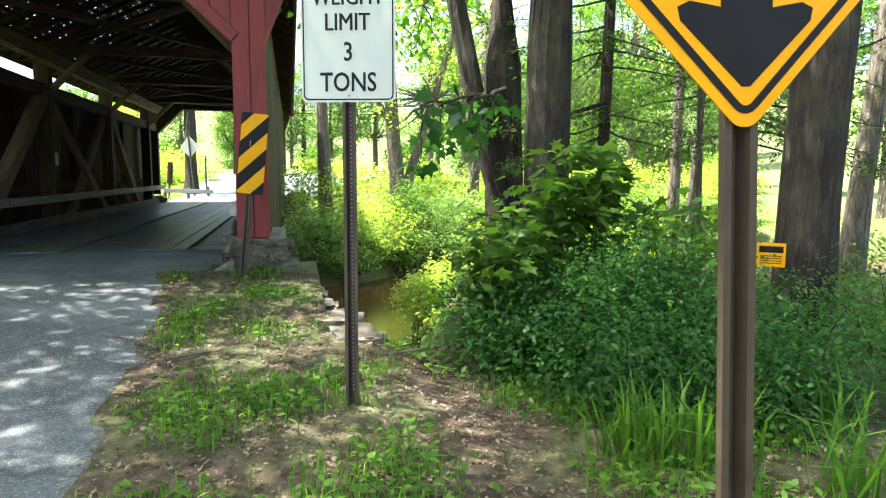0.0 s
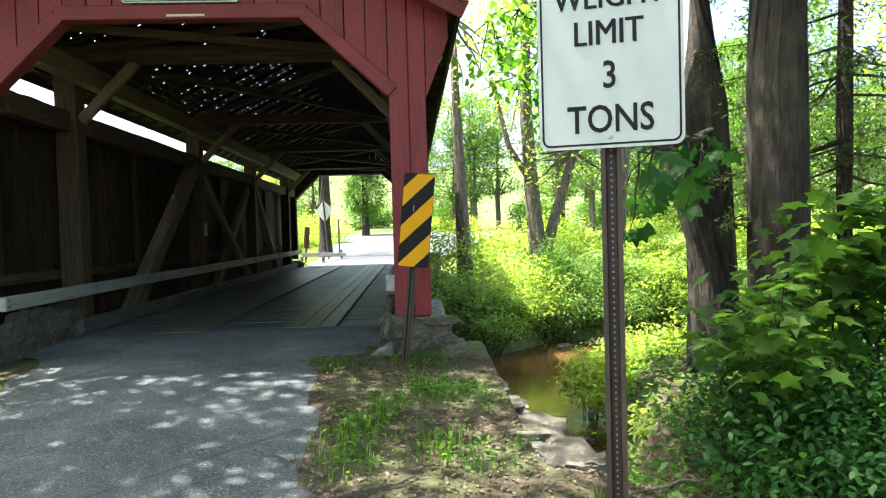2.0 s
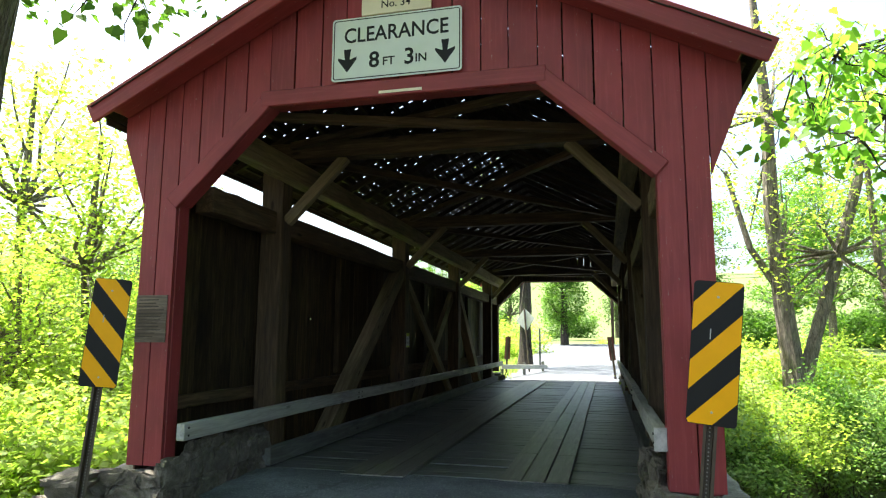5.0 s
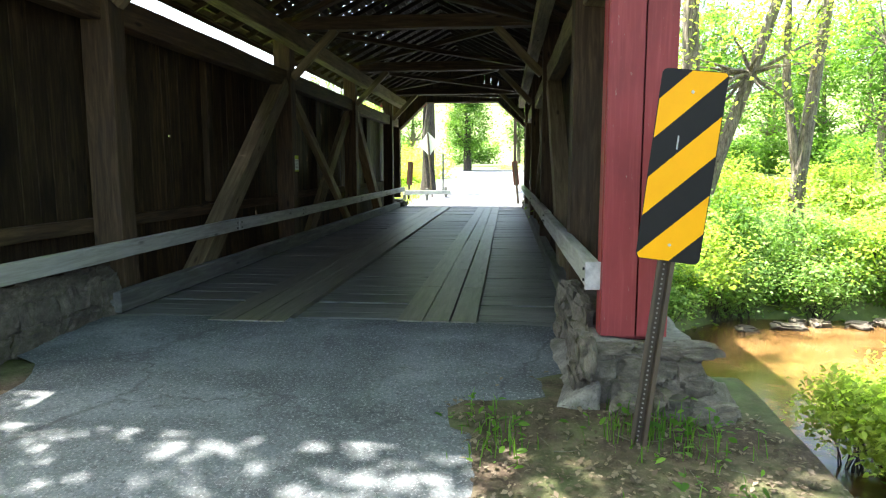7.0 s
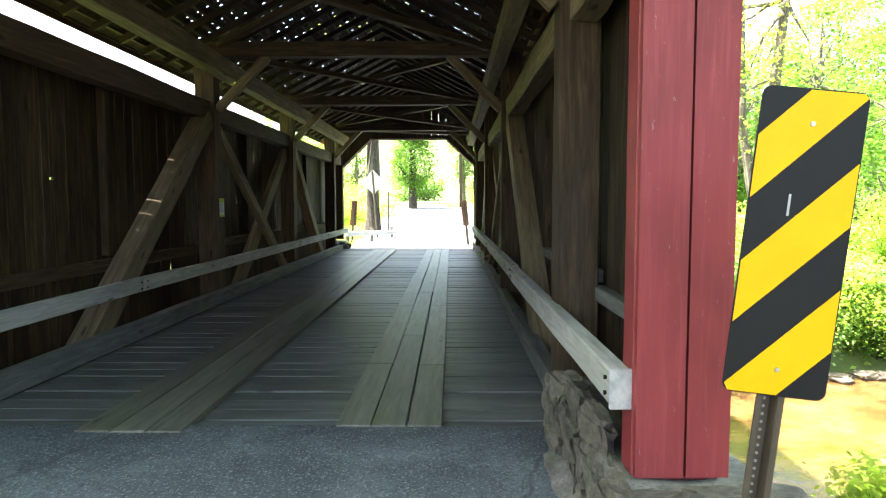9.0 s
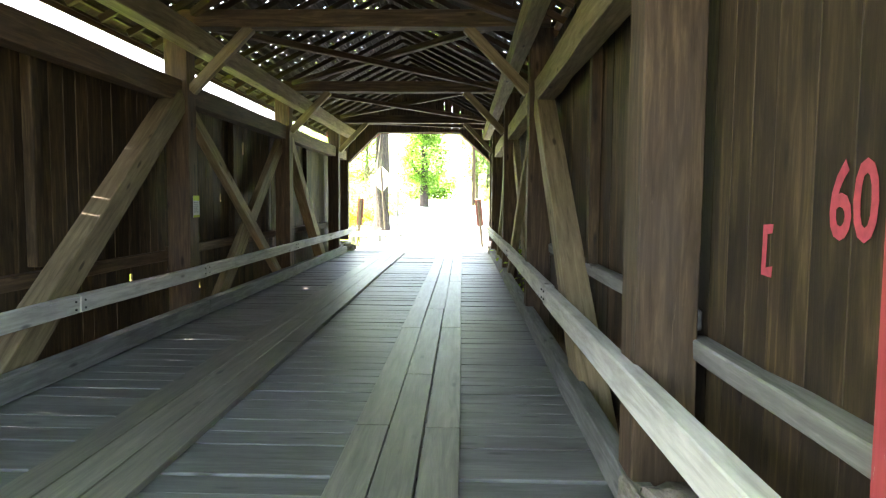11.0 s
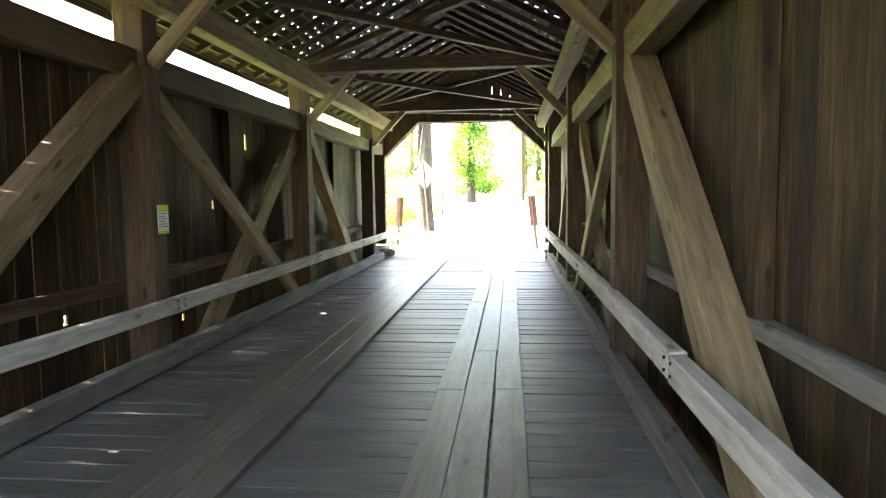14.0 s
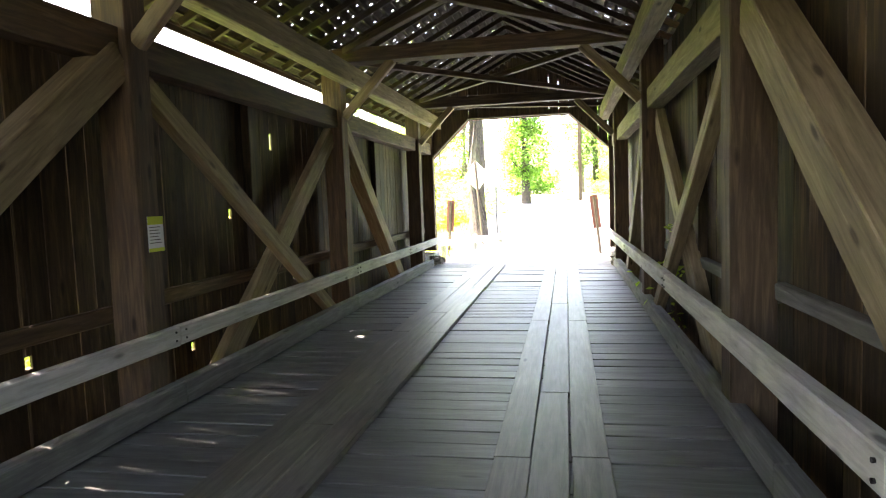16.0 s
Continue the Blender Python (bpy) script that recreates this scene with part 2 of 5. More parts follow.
def soil_material():
    m, nt, b = material("soil_with_litter")
    tc = nt.nodes.new("ShaderNodeTexCoord")
    p = tc.outputs["Object"]
    n1 = noise_out(nt, p, 0.7, 6, 0.65)
    n2 = noise_out(nt, p, 7, 6, 0.7)
    n3 = noise_out(nt, p, 45, 4, 0.7)
    col = ramp(nt, n2, [(0.3, (0.035, 0.026, 0.018)), (0.5, (0.082, 0.062, 0.045)), (0.7, (0.15, 0.117, 0.087))])
    col = mix(nt, col, (0.2, 0.155, 0.115), ramp(nt, n3, [(0.56, (0, 0, 0)), (0.68, (0.6,) * 3)]))
    place = nt.nodes.new("ShaderNodeSeparateXYZ")
    nt.links.new(p, place.inputs[0])
    meadow = nt.nodes.new("ShaderNodeMapRange")
    meadow.inputs["From Min"].default_value, meadow.inputs["From Max"].default_value = 14.0, 19.0
    nt.links.new(place.outputs[1], meadow.inputs["Value"])
    green = mix(nt, ramp(nt, n1, [(0.46, (0, 0, 0)), (0.64, (0.7,) * 3)]), (0.95, 0.95, 0.95), meadow.outputs[0])
    col = mix(nt, col, mix(nt, (0.09, 0.135, 0.045), (0.18, 0.235, 0.095), n2), green)
    nt.links.new(col, b.inputs["Base Color"])
    b.inputs["Roughness"].default_value = 0.95
    b.inputs["Specular IOR Level"].default_value = 0.1
    bump(nt, b, mix(nt, n2, n3, 0.5), 0.7, 0.03)
    return m


SOIL = soil_material()


def leaf_material(name, dark, light, thin=0.5, rough=0.5):
    m, nt, b = material(name)
    geo = nt.nodes.new("ShaderNodeNewGeometry")
    tc = nt.nodes.new("ShaderNodeTexCoord")
    patch = noise_out(nt, tc.outputs["Object"], 0.8, 3, 0.6)
    col = ramp(nt, geo.outputs["Random Per Island"], [(0.0, dark), (0.55, tuple((a + c) / 2 for a, c in zip(dark, light))), (1.0, light)])
    col = mix(nt, col, tuple(c * 0.75 for c in dark), ramp(nt, patch, [(0.45, (0, 0, 0)), (0.7, (0.5,) * 3)]))
    nt.links.new(col, b.inputs["Base Color"])
    b.inputs["Roughness"].default_value = rough
    b.inputs["Specular IOR Level"].default_value = 0.22
    tr = nt.nodes.new("ShaderNodeBsdfTranslucent")
    glow = mix(nt, col, (1.8, 1.9, 0.9), 1.0, 'MULTIPLY')
    nt.links.new(glow, tr.inputs[0])
    mx = nt.nodes.new("ShaderNodeMixShader")
    mx.inputs[0].default_value = thin
    nt.links.new(b.outputs[0], mx.inputs[1])
    nt.links.new(tr.outputs[0], mx.inputs[2])
    nt.links.new(mx.outputs[0], nt.nodes["Material Output"].inputs[0])
    return m


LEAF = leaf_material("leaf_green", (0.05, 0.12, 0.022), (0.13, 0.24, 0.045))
# leaf green with sunlight put into the colour
LEAF_SUN = leaf_material("leaf_sunlit_green", (0.18, 0.26, 0.05), (0.34, 0.43, 0.1), 0.62)
# leaf green with shade put into the colour
LEAF_SHADE = leaf_material("leaf_shaded_green", (0.018, 0.075, 0.02), (0.062, 0.17, 0.04), 0.48)
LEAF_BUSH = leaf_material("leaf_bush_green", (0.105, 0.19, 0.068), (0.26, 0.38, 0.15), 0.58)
LEAF_HEART = leaf_material("leaf_heart_green", (0.08, 0.2, 0.03), (0.19, 0.36, 0.06), 0.65)
NEEDLE = leaf_material("hemlock_needle", (0.04, 0.075, 0.03), (0.1, 0.14, 0.065), 0.35)
GRASS = leaf_material("grass_blade", (0.05, 0.13, 0.018), (0.15, 0.29, 0.045), 0.55)
MEADOW = leaf_material("meadow_grass", (0.18, 0.26, 0.07), (0.36, 0.44, 0.16), 0.55)
LITTER = leaf_material("dry_leaf_litter", (0.055, 0.041, 0.03), (0.29, 0.235, 0.172), 0.15, 0.8)


def bark_material(name, a, c):
    m, nt, b = material(name)
    rnd, off = offset_by_random(nt)
    tc = nt.nodes.new("ShaderNodeTexCoord")
    v = mapping(nt, tc.outputs["Object"], (9, 9, 1.6), off)
    n1 = noise_out(nt, v, 2.2, 7, 0.65, 1.0)
    n2 = noise_out(nt, tc.outputs["Object"], 1.6, 5, 0.6)
    col = ramp(nt, n1, [(0.35, tuple(x * 0.35 for x in a)), (0.5, a), (0.7, c)])
    col = mix(nt, col, (0.1, 0.12, 0.06), ramp(nt, n2, [(0.5, (0, 0, 0)), (0.72, (0.45,) * 3)]))
    nt.links.new(col, b.inputs["Base Color"])
    b.inputs["Roughness"].default_value = 0.9
    bump(nt, b, n1, 0.9, 0.04)
    return m


BARK = bark_material("grey_brown_bark", (0.033, 0.025, 0.019), (0.075, 0.060, 0.046))
BARK_PALE = bark_material("pale_bark", (0.13, 0.11, 0.085), (0.26, 0.225, 0.18))


def water_material():
    m, nt, b = material("creek_water")
    tc = nt.nodes.new("ShaderNodeTexCoord")
    n1 = noise_out(nt, mapping(nt, tc.outputs["Object"], (1, 1.8, 1)), 3.5, 5, 0.6, 0.6)
    n2 = noise_out(nt, tc.outputs["Object"], 1.1, 5, 0.65)
    col = ramp(nt, n2, [(0.35, (0.032, 0.018, 0.007)), (0.5, (0.1, 0.056, 0.02)), (0.66, (0.15, 0.092, 0.037))])
    nt.links.new(col, b.inputs["Base Color"])
    b.inputs["Roughness"].default_value = 0.08
    b.inputs["IOR"].default_value = 1.33
    bump(nt, b, n1, 0.25, 0.02)
    return m


CREEK = water_material()


# ---- building helpers ----
def part(name, bm, mat, parent=None, label="", at=None, smooth_shade=False):
    me = bpy.data.meshes.new(name)
    bm.to_mesh(me)
    bm.free()
    if smooth_shade:
        me.polygons.foreach_set("use_smooth", [True] * len(me.polygons))
    return part_mesh(name, me, mat, parent, label, at)


def part_mesh(name, me, mat, parent=None, label="", at=None):
    if mat is not None and not me.materials:
        me.materials.append(mat)
    ob = new(name, me)
    if at is not None:
        ob.matrix_world = at
    if parent is not None:
        ob.parent = parent
        ob.matrix_parent_inverse = Matrix.Identity(4)
    if label:
        ob["label"] = label
    return ob


def empty(name, label, category, kind="", group="", at=(0, 0, 0)):
    ob = new(name)
    ob.empty_display_size = 0.1
    ob.location = at
    return tagged(ob, label, category, group, kind)


def prism(bm, corners, ax, a, b):
    """A prism over a polygon: corners in the two other axes, from a to b along axis ax."""
    def p(u, v, w):
        return {"x": (w, u, v), "y": (u, w, v), "z": (u, v, w)}[ax]
    lo = [bm.verts.new(p(u, v, a)) for u, v in corners]
    hi = [bm.verts.new(p(u, v, b)) for u, v in corners]
    n = len(corners)
    bm.faces.new(lo)
    bm.faces.new(hi[::-1])
    for i in range(n):
        bm.faces.new((lo[i], hi[i], hi[(i + 1) % n], lo[(i + 1) % n]))
    bmesh.ops.recalc_face_normals(bm, faces=bm.faces[:])
    return bm


def box(x0, x1, y0, y1, z0, z1, bevel=0.0, bm=None):
    bm = bm or bmesh.new()
    vs = bmesh.ops.create_cube(bm, size=1.0)["verts"]
    for v in vs:
        v.co = Vector(((x0 + x1) / 2 + v.co.x * (x1 - x0), (y0 + y1) / 2 + v.co.y * (y1 - y0), (z0 + z1) / 2 + v.co.z * (z1 - z0)))
    if bevel:
        es = list({e for v in vs for e in v.link_edges})
        bmesh.ops.bevel(bm, geom=es, offset=bevel, segments=1, affect='EDGES')
    return bm


def along(p0, p1, up=(0, 0, 1)):
    """Pose whose x axis runs from p0 to p1, at p0."""
    p0, p1 = Vector(p0), Vector(p1)
    x = (p1 - p0).normalized()
    y = Vector(up).cross(x).normalized()
    z = x.cross(y)
    m = Matrix((x, y, z)).transposed().to_4x4()
    m.translation = p0
    return m


def timber(name, p0, p1, w, h, mat, parent=None, label="", bevel=0.008, up=(0, 0, 1), rough=0.0, cuts=0):
    """A squared timber from p0 to p1 (its middle line), w across and h high, hewn a little unevenly."""
    length = (Vector(p1) - Vector(p0)).length
    bm = box(0, length, -w / 2, w / 2, -h / 2, h / 2)
    if cuts:
        es = [e for e in bm.edges if abs(e.verts[0].co.x - e.verts[1].co.x) > 0.01]
        bmesh.ops.subdivide_edges(bm, edges=es, cuts=cuts)
        for v in bm.verts:
            v.co.y += random.uniform(-rough, rough)
            v.co.z += random.uniform(-rough, rough)
    if bevel:
        es = [e for e in bm.edges if len(e.link_faces) == 2 and e.calc_face_angle(0) > 0.8]
        bmesh.ops.bevel(bm, geom=es, offset=bevel, segments=1, affect='EDGES')
    return part(name, bm, mat, parent, label, along(p0, p1, up))


# ---- the ground ----
def road_height(y):
    return 0.33 * smooth(3.0, 9.4, y)


def edge_x(y):
    """Edge of the asphalt beside the verge."""
    return -0.62 - 0.1 * y + 0.08 * math.sin(y * 1.3) + 0.14 * noise.noise((y * 1.9, 3.3, 0)) if y < 8.5 else -1.45


def left_edge(y):
    if y > 8.9:
        return -5.0
    return -4.08 - 0.27 * max(0.0, y - 6.5) + 0.06 * math.sin(y * 1.7) + 0.16 * noise.noise((y * 1.7, 8.1, 0))


def bank_y(x):
    """Where the far bank meets the water."""
    return 15.5 + 1.7 * smooth(0.8, 3.6, x)


def ground_height(x, y):
    if y > 26.0:
        road = 0.33
    else:
        road = road_height(y)
    z = road
    # land beyond the wing wall falls away to the creek
    right = smooth(0.35, 1.3, x) * smooth(2.0, 7.0, y)
    z -= 0.3 * right
    left = smooth(-6.0, -7.5, x)
    z -= 0.25 * left * smooth(4.0, 9.0, y)
    near = 5.2 + 3.7 * smooth(0.9, 2.6, x) if x > 0 else 8.6
    bed = smooth(near, near + 2.4 + 0.4 * smooth(0.9, 2.6, x), y) * (1 - smooth(bank_y(x) - 0.1, bank_y(x) + 1.1, y))
    mid = smooth(8.9, 10.0, y) * (1 - smooth(25.2, 26.2, y))
    if -6.2 < x < 0.3:
        z = z * (1 - mid) - 1.5 * mid if y > 8.9 else z
    else:
        z = z * (1 - bed) - 1.55 * bed
        z -= 0.45 * smooth(bank_y(x), bank_y(x) + 1.5, y) * (1 - smooth(25, 32, y))
    z += 0.036 * max(0.0, min(y, 80) - 30) * smooth(30, 40, y)
    z += 16 * smooth(86, 170, y) + 14 * smooth(45, 120, abs(x + 2)) * smooth(-10, 30, y)
    wild = 0.0 if -6.0 < x < 0.4 else 1.0
    z += wild * 0.06 * noise.noise((x * 0.9, y * 0.9, 0)) + 0.012 * noise.noise((x * 3, y * 3, 3))
    if -9 < x < edge_x(y) - 0.1 and y < 9 or y > 26 and -5.2 < x < -0.5:
        z -= 0.03
    return z


def grid_mesh(name, xs, ys, height):
    verts = [(x, y, height(x, y)) for y in ys for x in xs]
    n = len(xs)
    faces = [(j * n + i, j * n + i + 1, (j + 1) * n + i + 1, (j + 1) * n + i) for j in range(len(ys) - 1) for i in range(n - 1)]
    me = bpy.data.meshes.new(name)
    me.from_pydata(verts, [], faces)
    me.polygons.foreach_set("use_smooth", [True] * len(faces))
    return me


def steps(*runs):
    out = []
    for a, b, d in runs:
        k = max(1, round((b - a) / d))
        out += [a + (b - a) * i / k for i in range(k)]
    return out + [runs[-1][1]]


gx = steps((-400, -130, 45), (-130, -12, 6), (-12, -6.4, 0.5), (-6.4, 5, 0.18), (5, 14, 0.6), (14, 130, 6), (130, 400, 45))
gy = steps((-300, -40, 40), (-40, -6, 4), (-6, 0, 0.6), (0, 12, 0.18), (12, 30, 0.4), (30, 90, 3), (90, 180, 12), (180, 900, 80))
ground = part_mesh("ground", grid_mesh("ground", gx, gy, ground_height), SOIL)
tagged(ground, "brown woodland soil with leaf litter and green patches", "ground", kind="structure")


def road_mesh(name, rows, left, right, lift):
    verts, faces = [], []
    k = 14
    for y in rows:
        a, b = left(y), right(y)
        for i in range(k + 1):
            u = i / k
            x = a + (b - a) * u
            side = 0.035 * (abs(u - 0.5) * 2) ** 6
            verts.append((x, y, lift(y) - side + 0.008 * noise.noise((x * 1.2, y * 1.2, 7))))
    for j in range(len(rows) - 1):
        for i in range(k):
            faces.append((j * (k + 1) + i, j * (k + 1) + i + 1, (j + 1) * (k + 1) + i + 1, (j + 1) * (k + 1) + i))
    me = bpy.data.meshes.new(name)
    me.from_pydata(verts, [], faces)
    me.polygons.foreach_set("use_smooth", [True] * len(faces))
    return me


near_rows = steps((-40, -4, 2), (-4, 9.9, 0.18), (9.9, 10.02, 0.12))
road = part_mesh("road", road_mesh("road", near_rows, left_edge, lambda y: edge_x(y) if y < 8.4 else -0.75,
                                  lambda y: road_height(y) + 0.012 + 0.052 * smooth(8.9, 9.85, y)), ASPHALT)
tagged(road, "worn blue-grey asphalt road with patches and grit", "road", kind="structure")
far_rows = steps((26.05, 40, 0.8), (40, 62, 2))
road2 = part_mesh("road_far", road_mesh("road_far", far_rows, lambda y: -5.0 - 0.05 * (y - 26), lambda y: -0.7 + 0.25 * (y - 26), lambda y: 0.36 + 0.036 * max(0.0, y - 30) * smooth(30, 40, y)), ASPHALT)
tagged(road2, "sunlit pale road beyond the bridge", "road", kind="structure")

water = part_mesh("water", grid_mesh("water", steps((-60, 60, 2.0)), steps((6.2, 26.2, 1.0)), lambda x, y: WATER), CREEK)
tagged(water, "shallow amber creek water over a stony bed", "water", kind="structure")


# ---- the bridge: portals ----
def roof_z(x):
    half = (EAVE_R - EAVE_L) / 2
    return EAVE_Z + (RIDGE_Z - EAVE_Z) * (1 - abs(x - XC) / half)


def opening_z(x):
    """Underside of the portal boards."""
    if x <= -5.42 or x >= -0.28:
        d = min(1.0, (-5.42 - x if x < XC else x + 0.28) / 0.27)
        return 3.08 + 0.66 * d
    if x < -5.05 or x > -0.69:
        return 0.65 if x < XC else 0.69
    if x < -4.12:
        return 3.04 + (x + 5.05) / 0.93 * 0.91
    if x > -1.61:
        return 3.10 + (-0.69 - x) / 0.92 * 0.85
    return 3.95


def flip(y):
    return 2 * YM - y


def portal(name, near, label):
    top = empty(name, label, "portal", kind="structure")
    paint = RED if near else BEAM
    yy = (lambda y: y) if near else flip
    cuts = [-5.69, -5.42, -5.24, -5.05, -4.84, -4.6, -4.36, -4.12, -3.87, -3.6, -3.36, -3.1, -2.85, -2.6, -2.36, -2.1, -1.86, -1.61, -1.4, -1.15, -0.92, -0.69, -0.47, -0.28, -0.02]
    for a, b in zip(cuts, cuts[1:]):
        e = 0.001
        za, zb = opening_z(a + e), opening_z(b - e)
        g = (0.003 + 0.006 * random.random()) if near else 0.0008 + 0.006 * (random.random() > 0.85)
        ta, tb = roof_z(a) - 0.004, roof_z(b) - 0.004
        d = random.uniform(-0.006, 0.006)
        bm = bmesh.new()
        # built with the grain (height) along local x
        prism(bm, [(za, -(a + g)), (zb, -(b - g)), (tb, -(b - g)), (ta, -(a + g))], "z", -0.02, 0.02)
        m = Matrix(((0, -1, 0, 0), (0, 0, 1, yy(Y0 + d)), (1, 0, 0, 0), (0, 0, 0, 1)))
        part("board", bm, paint, top, "", m)
    # corner posts behind the boards
    for x0, x1 in ((-5.39, -5.055), (-0.685, -0.31)):
        timber("corner_post", ((x0 + x1) / 2, yy(8.655), 0.66), ((x0 + x1) / 2, yy(8.655), 4.0), x1 - x0, 0.16, paint, top, up=(0, 1, 0))
    # trim round the opening
    y = yy(Y0 - 0.037)
    for p0, p1 in (((-5.1, y, 3.075), (-4.155, y, 4.0)), ((-4.19, y - 0.003, 4.025), (-1.54, y - 0.003, 4.025)), ((-1.58, y, 4.005), (-0.64, y, 3.145))):
        timber("trim", p0, p1, 0.03, 0.15, RED, top)
    # soffit boards inside the opening
    y0, y1 = sorted((yy(8.575), yy(8.735)))
    ym = (y0 + y1) / 2
    for p0, p1 in (((-5.05, ym, 3.07), (-4.12, ym, 3.98)), ((-4.12, ym, 3.985), (-1.61, ym, 3.985)), ((-1.61, ym, 3.98), (-0.69, ym, 3.13))):
        timber("soffit_board", p0, p1, 0.155, 0.03, paint, top)
    # verge boards under the roof edge
    yv = yy(8.235)
    for xa, xb in ((EAVE_L - 0.02, XC), (EAVE_R + 0.02, XC)):
        timber("verge_board", (xa, yv, roof_z(xa) - 0.05), (xb, yv, roof_z(xb) - 0.05), 0.035, 0.2, RED, top)
    for xa, xb in ((EAVE_L + 0.18, XC), (EAVE_R - 0.18, XC)):
        timber("soffit_board", (xa, yy(8.38), roof_z(xa) - 0.11), (xb, yy(8.38), roof_z(xb) - 0.11), 0.25, 0.02, RED, top)
    return top


portal_near = portal("portal_near", True, "barn-red board portal with chamfered opening on stone footings")
portal_far = portal("portal_far", False, "barn-red board portal at the far end, seen from inside")


# ---- the bridge: trusses ----
def truss(name, side, label):
    """side -1: at smaller x."""
    top = empty(name, label, "truss")
    inner = LX if side < 0 else RX
    xm = inner + side * 0.145
    for y in POSTS:
        timber("post", (xm, y, -0.55), (xm, y, 4.02), 0.29, 0.26, BEAM, top, up=(0, 1, 0), cuts=6, rough=0.004)
    # plate on the inner side of the post heads, and the chord between the posts
    timber("top_plate", (inner - side * 0.1, 8.95, 3.865), (inner - side * 0.1, flip(8.95), 3.865), 0.19, 0.27, BRACEWOOD, top, cuts=18, rough=0.008)
    ends = [8.95] + list(POSTS) + [flip(8.95)]
    for a, b in zip(ends, ends[1:]):
        # left chords take the darker beam wood, right ones the pale brace wood
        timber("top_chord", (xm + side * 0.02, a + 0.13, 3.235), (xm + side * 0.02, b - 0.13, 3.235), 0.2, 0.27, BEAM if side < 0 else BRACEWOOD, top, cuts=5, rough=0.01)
    timber("bottom_chord", (xm + side * 0.02, 8.95, -0.3), (xm + side * 0.02, flip(8.95), -0.3), 0.24, 0.3, BEAM, top)
    def brace(y0, z0, y1, z1, w=0.22, h=0.28, dx=0.0):
        dx += 0.025 if side > 0 else 0.0
        timber("brace", (xm + dx, y0, z0), (xm + dx, y1, z1), w, h, BRACEWOOD, top, cuts=5, rough=0.005)
    brace(POSTS[0] + 1.11, 0.0, POSTS[1] - 0.13, 3.13)
    brace(POSTS[1] + 0.13, 2.98, POSTS[2] - 0.13, 0.1, 0.115, 0.18, side * -0.065)
    brace(POSTS[1] + 0.82, 0.02, POSTS[2] - 0.13, 2.98, 0.115, 0.28, side * 0.06)
    brace(POSTS[2] + 0.13, 3.16, POSTS[3] - 1.3, 0.0, 0.22, 0.26)
    return top


truss_left = truss("truss", -1, "dark brown timber truss with posts and crossing braces")
truss_right = truss("truss", 1, "brown timber truss with posts, braces and hewn chords")


def side_wall(name, inner, side, label, holes=(), head=3.4, low=(1.165, 1.165, 1.2, 1.2, 1.2)):
    top = empty(name, label, "wall", kind="structure")
    y = Y0 + 0.05
    while y < Y1 - 0.05:
        w = random.choice((0.2, 0.23, 0.26, 0.29))
        w = min(w, Y1 - 0.05 - y)
        g = random.uniform(0.002, 0.007)
        hit = [h for h in holes if y < h[0] - 0.04 < y + w]
        if hit:
            hy, hz, hh = hit[0]
            w = hy - 0.028 - y
            for z0, z1 in ((-0.42, hz - hh / 2), (hz + hh / 2, head)):
                timber("siding_board", (inner + side * 0.016, hy, z0), (inner + side * 0.016, hy, z1), 0.056, 0.026, SIDING, top, bevel=0.006, up=(1, 0, 0))
        x = inner + side * (0.014 + random.uniform(0, 0.006))
        timber("siding_board", (x, y + w / 2, -0.42 + random.uniform(-0.02, 0.02)), (x, y + w / 2, head + random.uniform(-0.015, 0.015)), w - g, 0.026, SIDING, top, bevel=0.003, up=(1, 0, 0))
        y += w + (0.056 if hit else 0)
    ends = [8.95] + list(POSTS) + [flip(8.95)]
    for a, b, zl in zip(ends, ends[1:], low):
        for z in (zl, 3.32):
            h = 0.13 if side < 0 or z > 2 else 0.1
            # lower girts: brown beam wood at left, grey curb wood at right
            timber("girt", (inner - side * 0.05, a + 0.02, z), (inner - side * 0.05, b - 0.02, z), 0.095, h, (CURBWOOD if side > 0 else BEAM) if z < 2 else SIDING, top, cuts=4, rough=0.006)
    # short studs
    for yy in (13.1, 18.1, 23.1):
        timber("stud", (inner - side * 0.05, yy, 1.27), (inner - side * 0.05, yy, 3.35), 0.12, 0.095, SIDING, top, up=(1, 0, 0))
    return top


wall_left = side_wall("wall_left", SL, -1, "dark weathered vertical board siding with open strip above", ((14.86, 0.97, 0.08), (16.82, 0.63, 0.07), (17.69, 1.91, 0.1), (18.8, 2.78, 0.2), (19.3, 1.0, 0.03), (12.2, 2.1, 0.025)))
fascia = empty("eave_fascia", "dark weathered board along the open eave", "trim", kind="structure")
timber("fascia_board", (EAVE_L + 0.02, 8.4, 3.925), (EAVE_L + 0.02, 27.8, 3.925), 0.025, 0.11, SIDING, fascia)
wall_right = side_wall("wall_right", SR, 1, "brown weathered vertical board siding with spray-painted marks", head=4.02, low=(1.205, 1.31, 1.25, 1.2, 1.2))


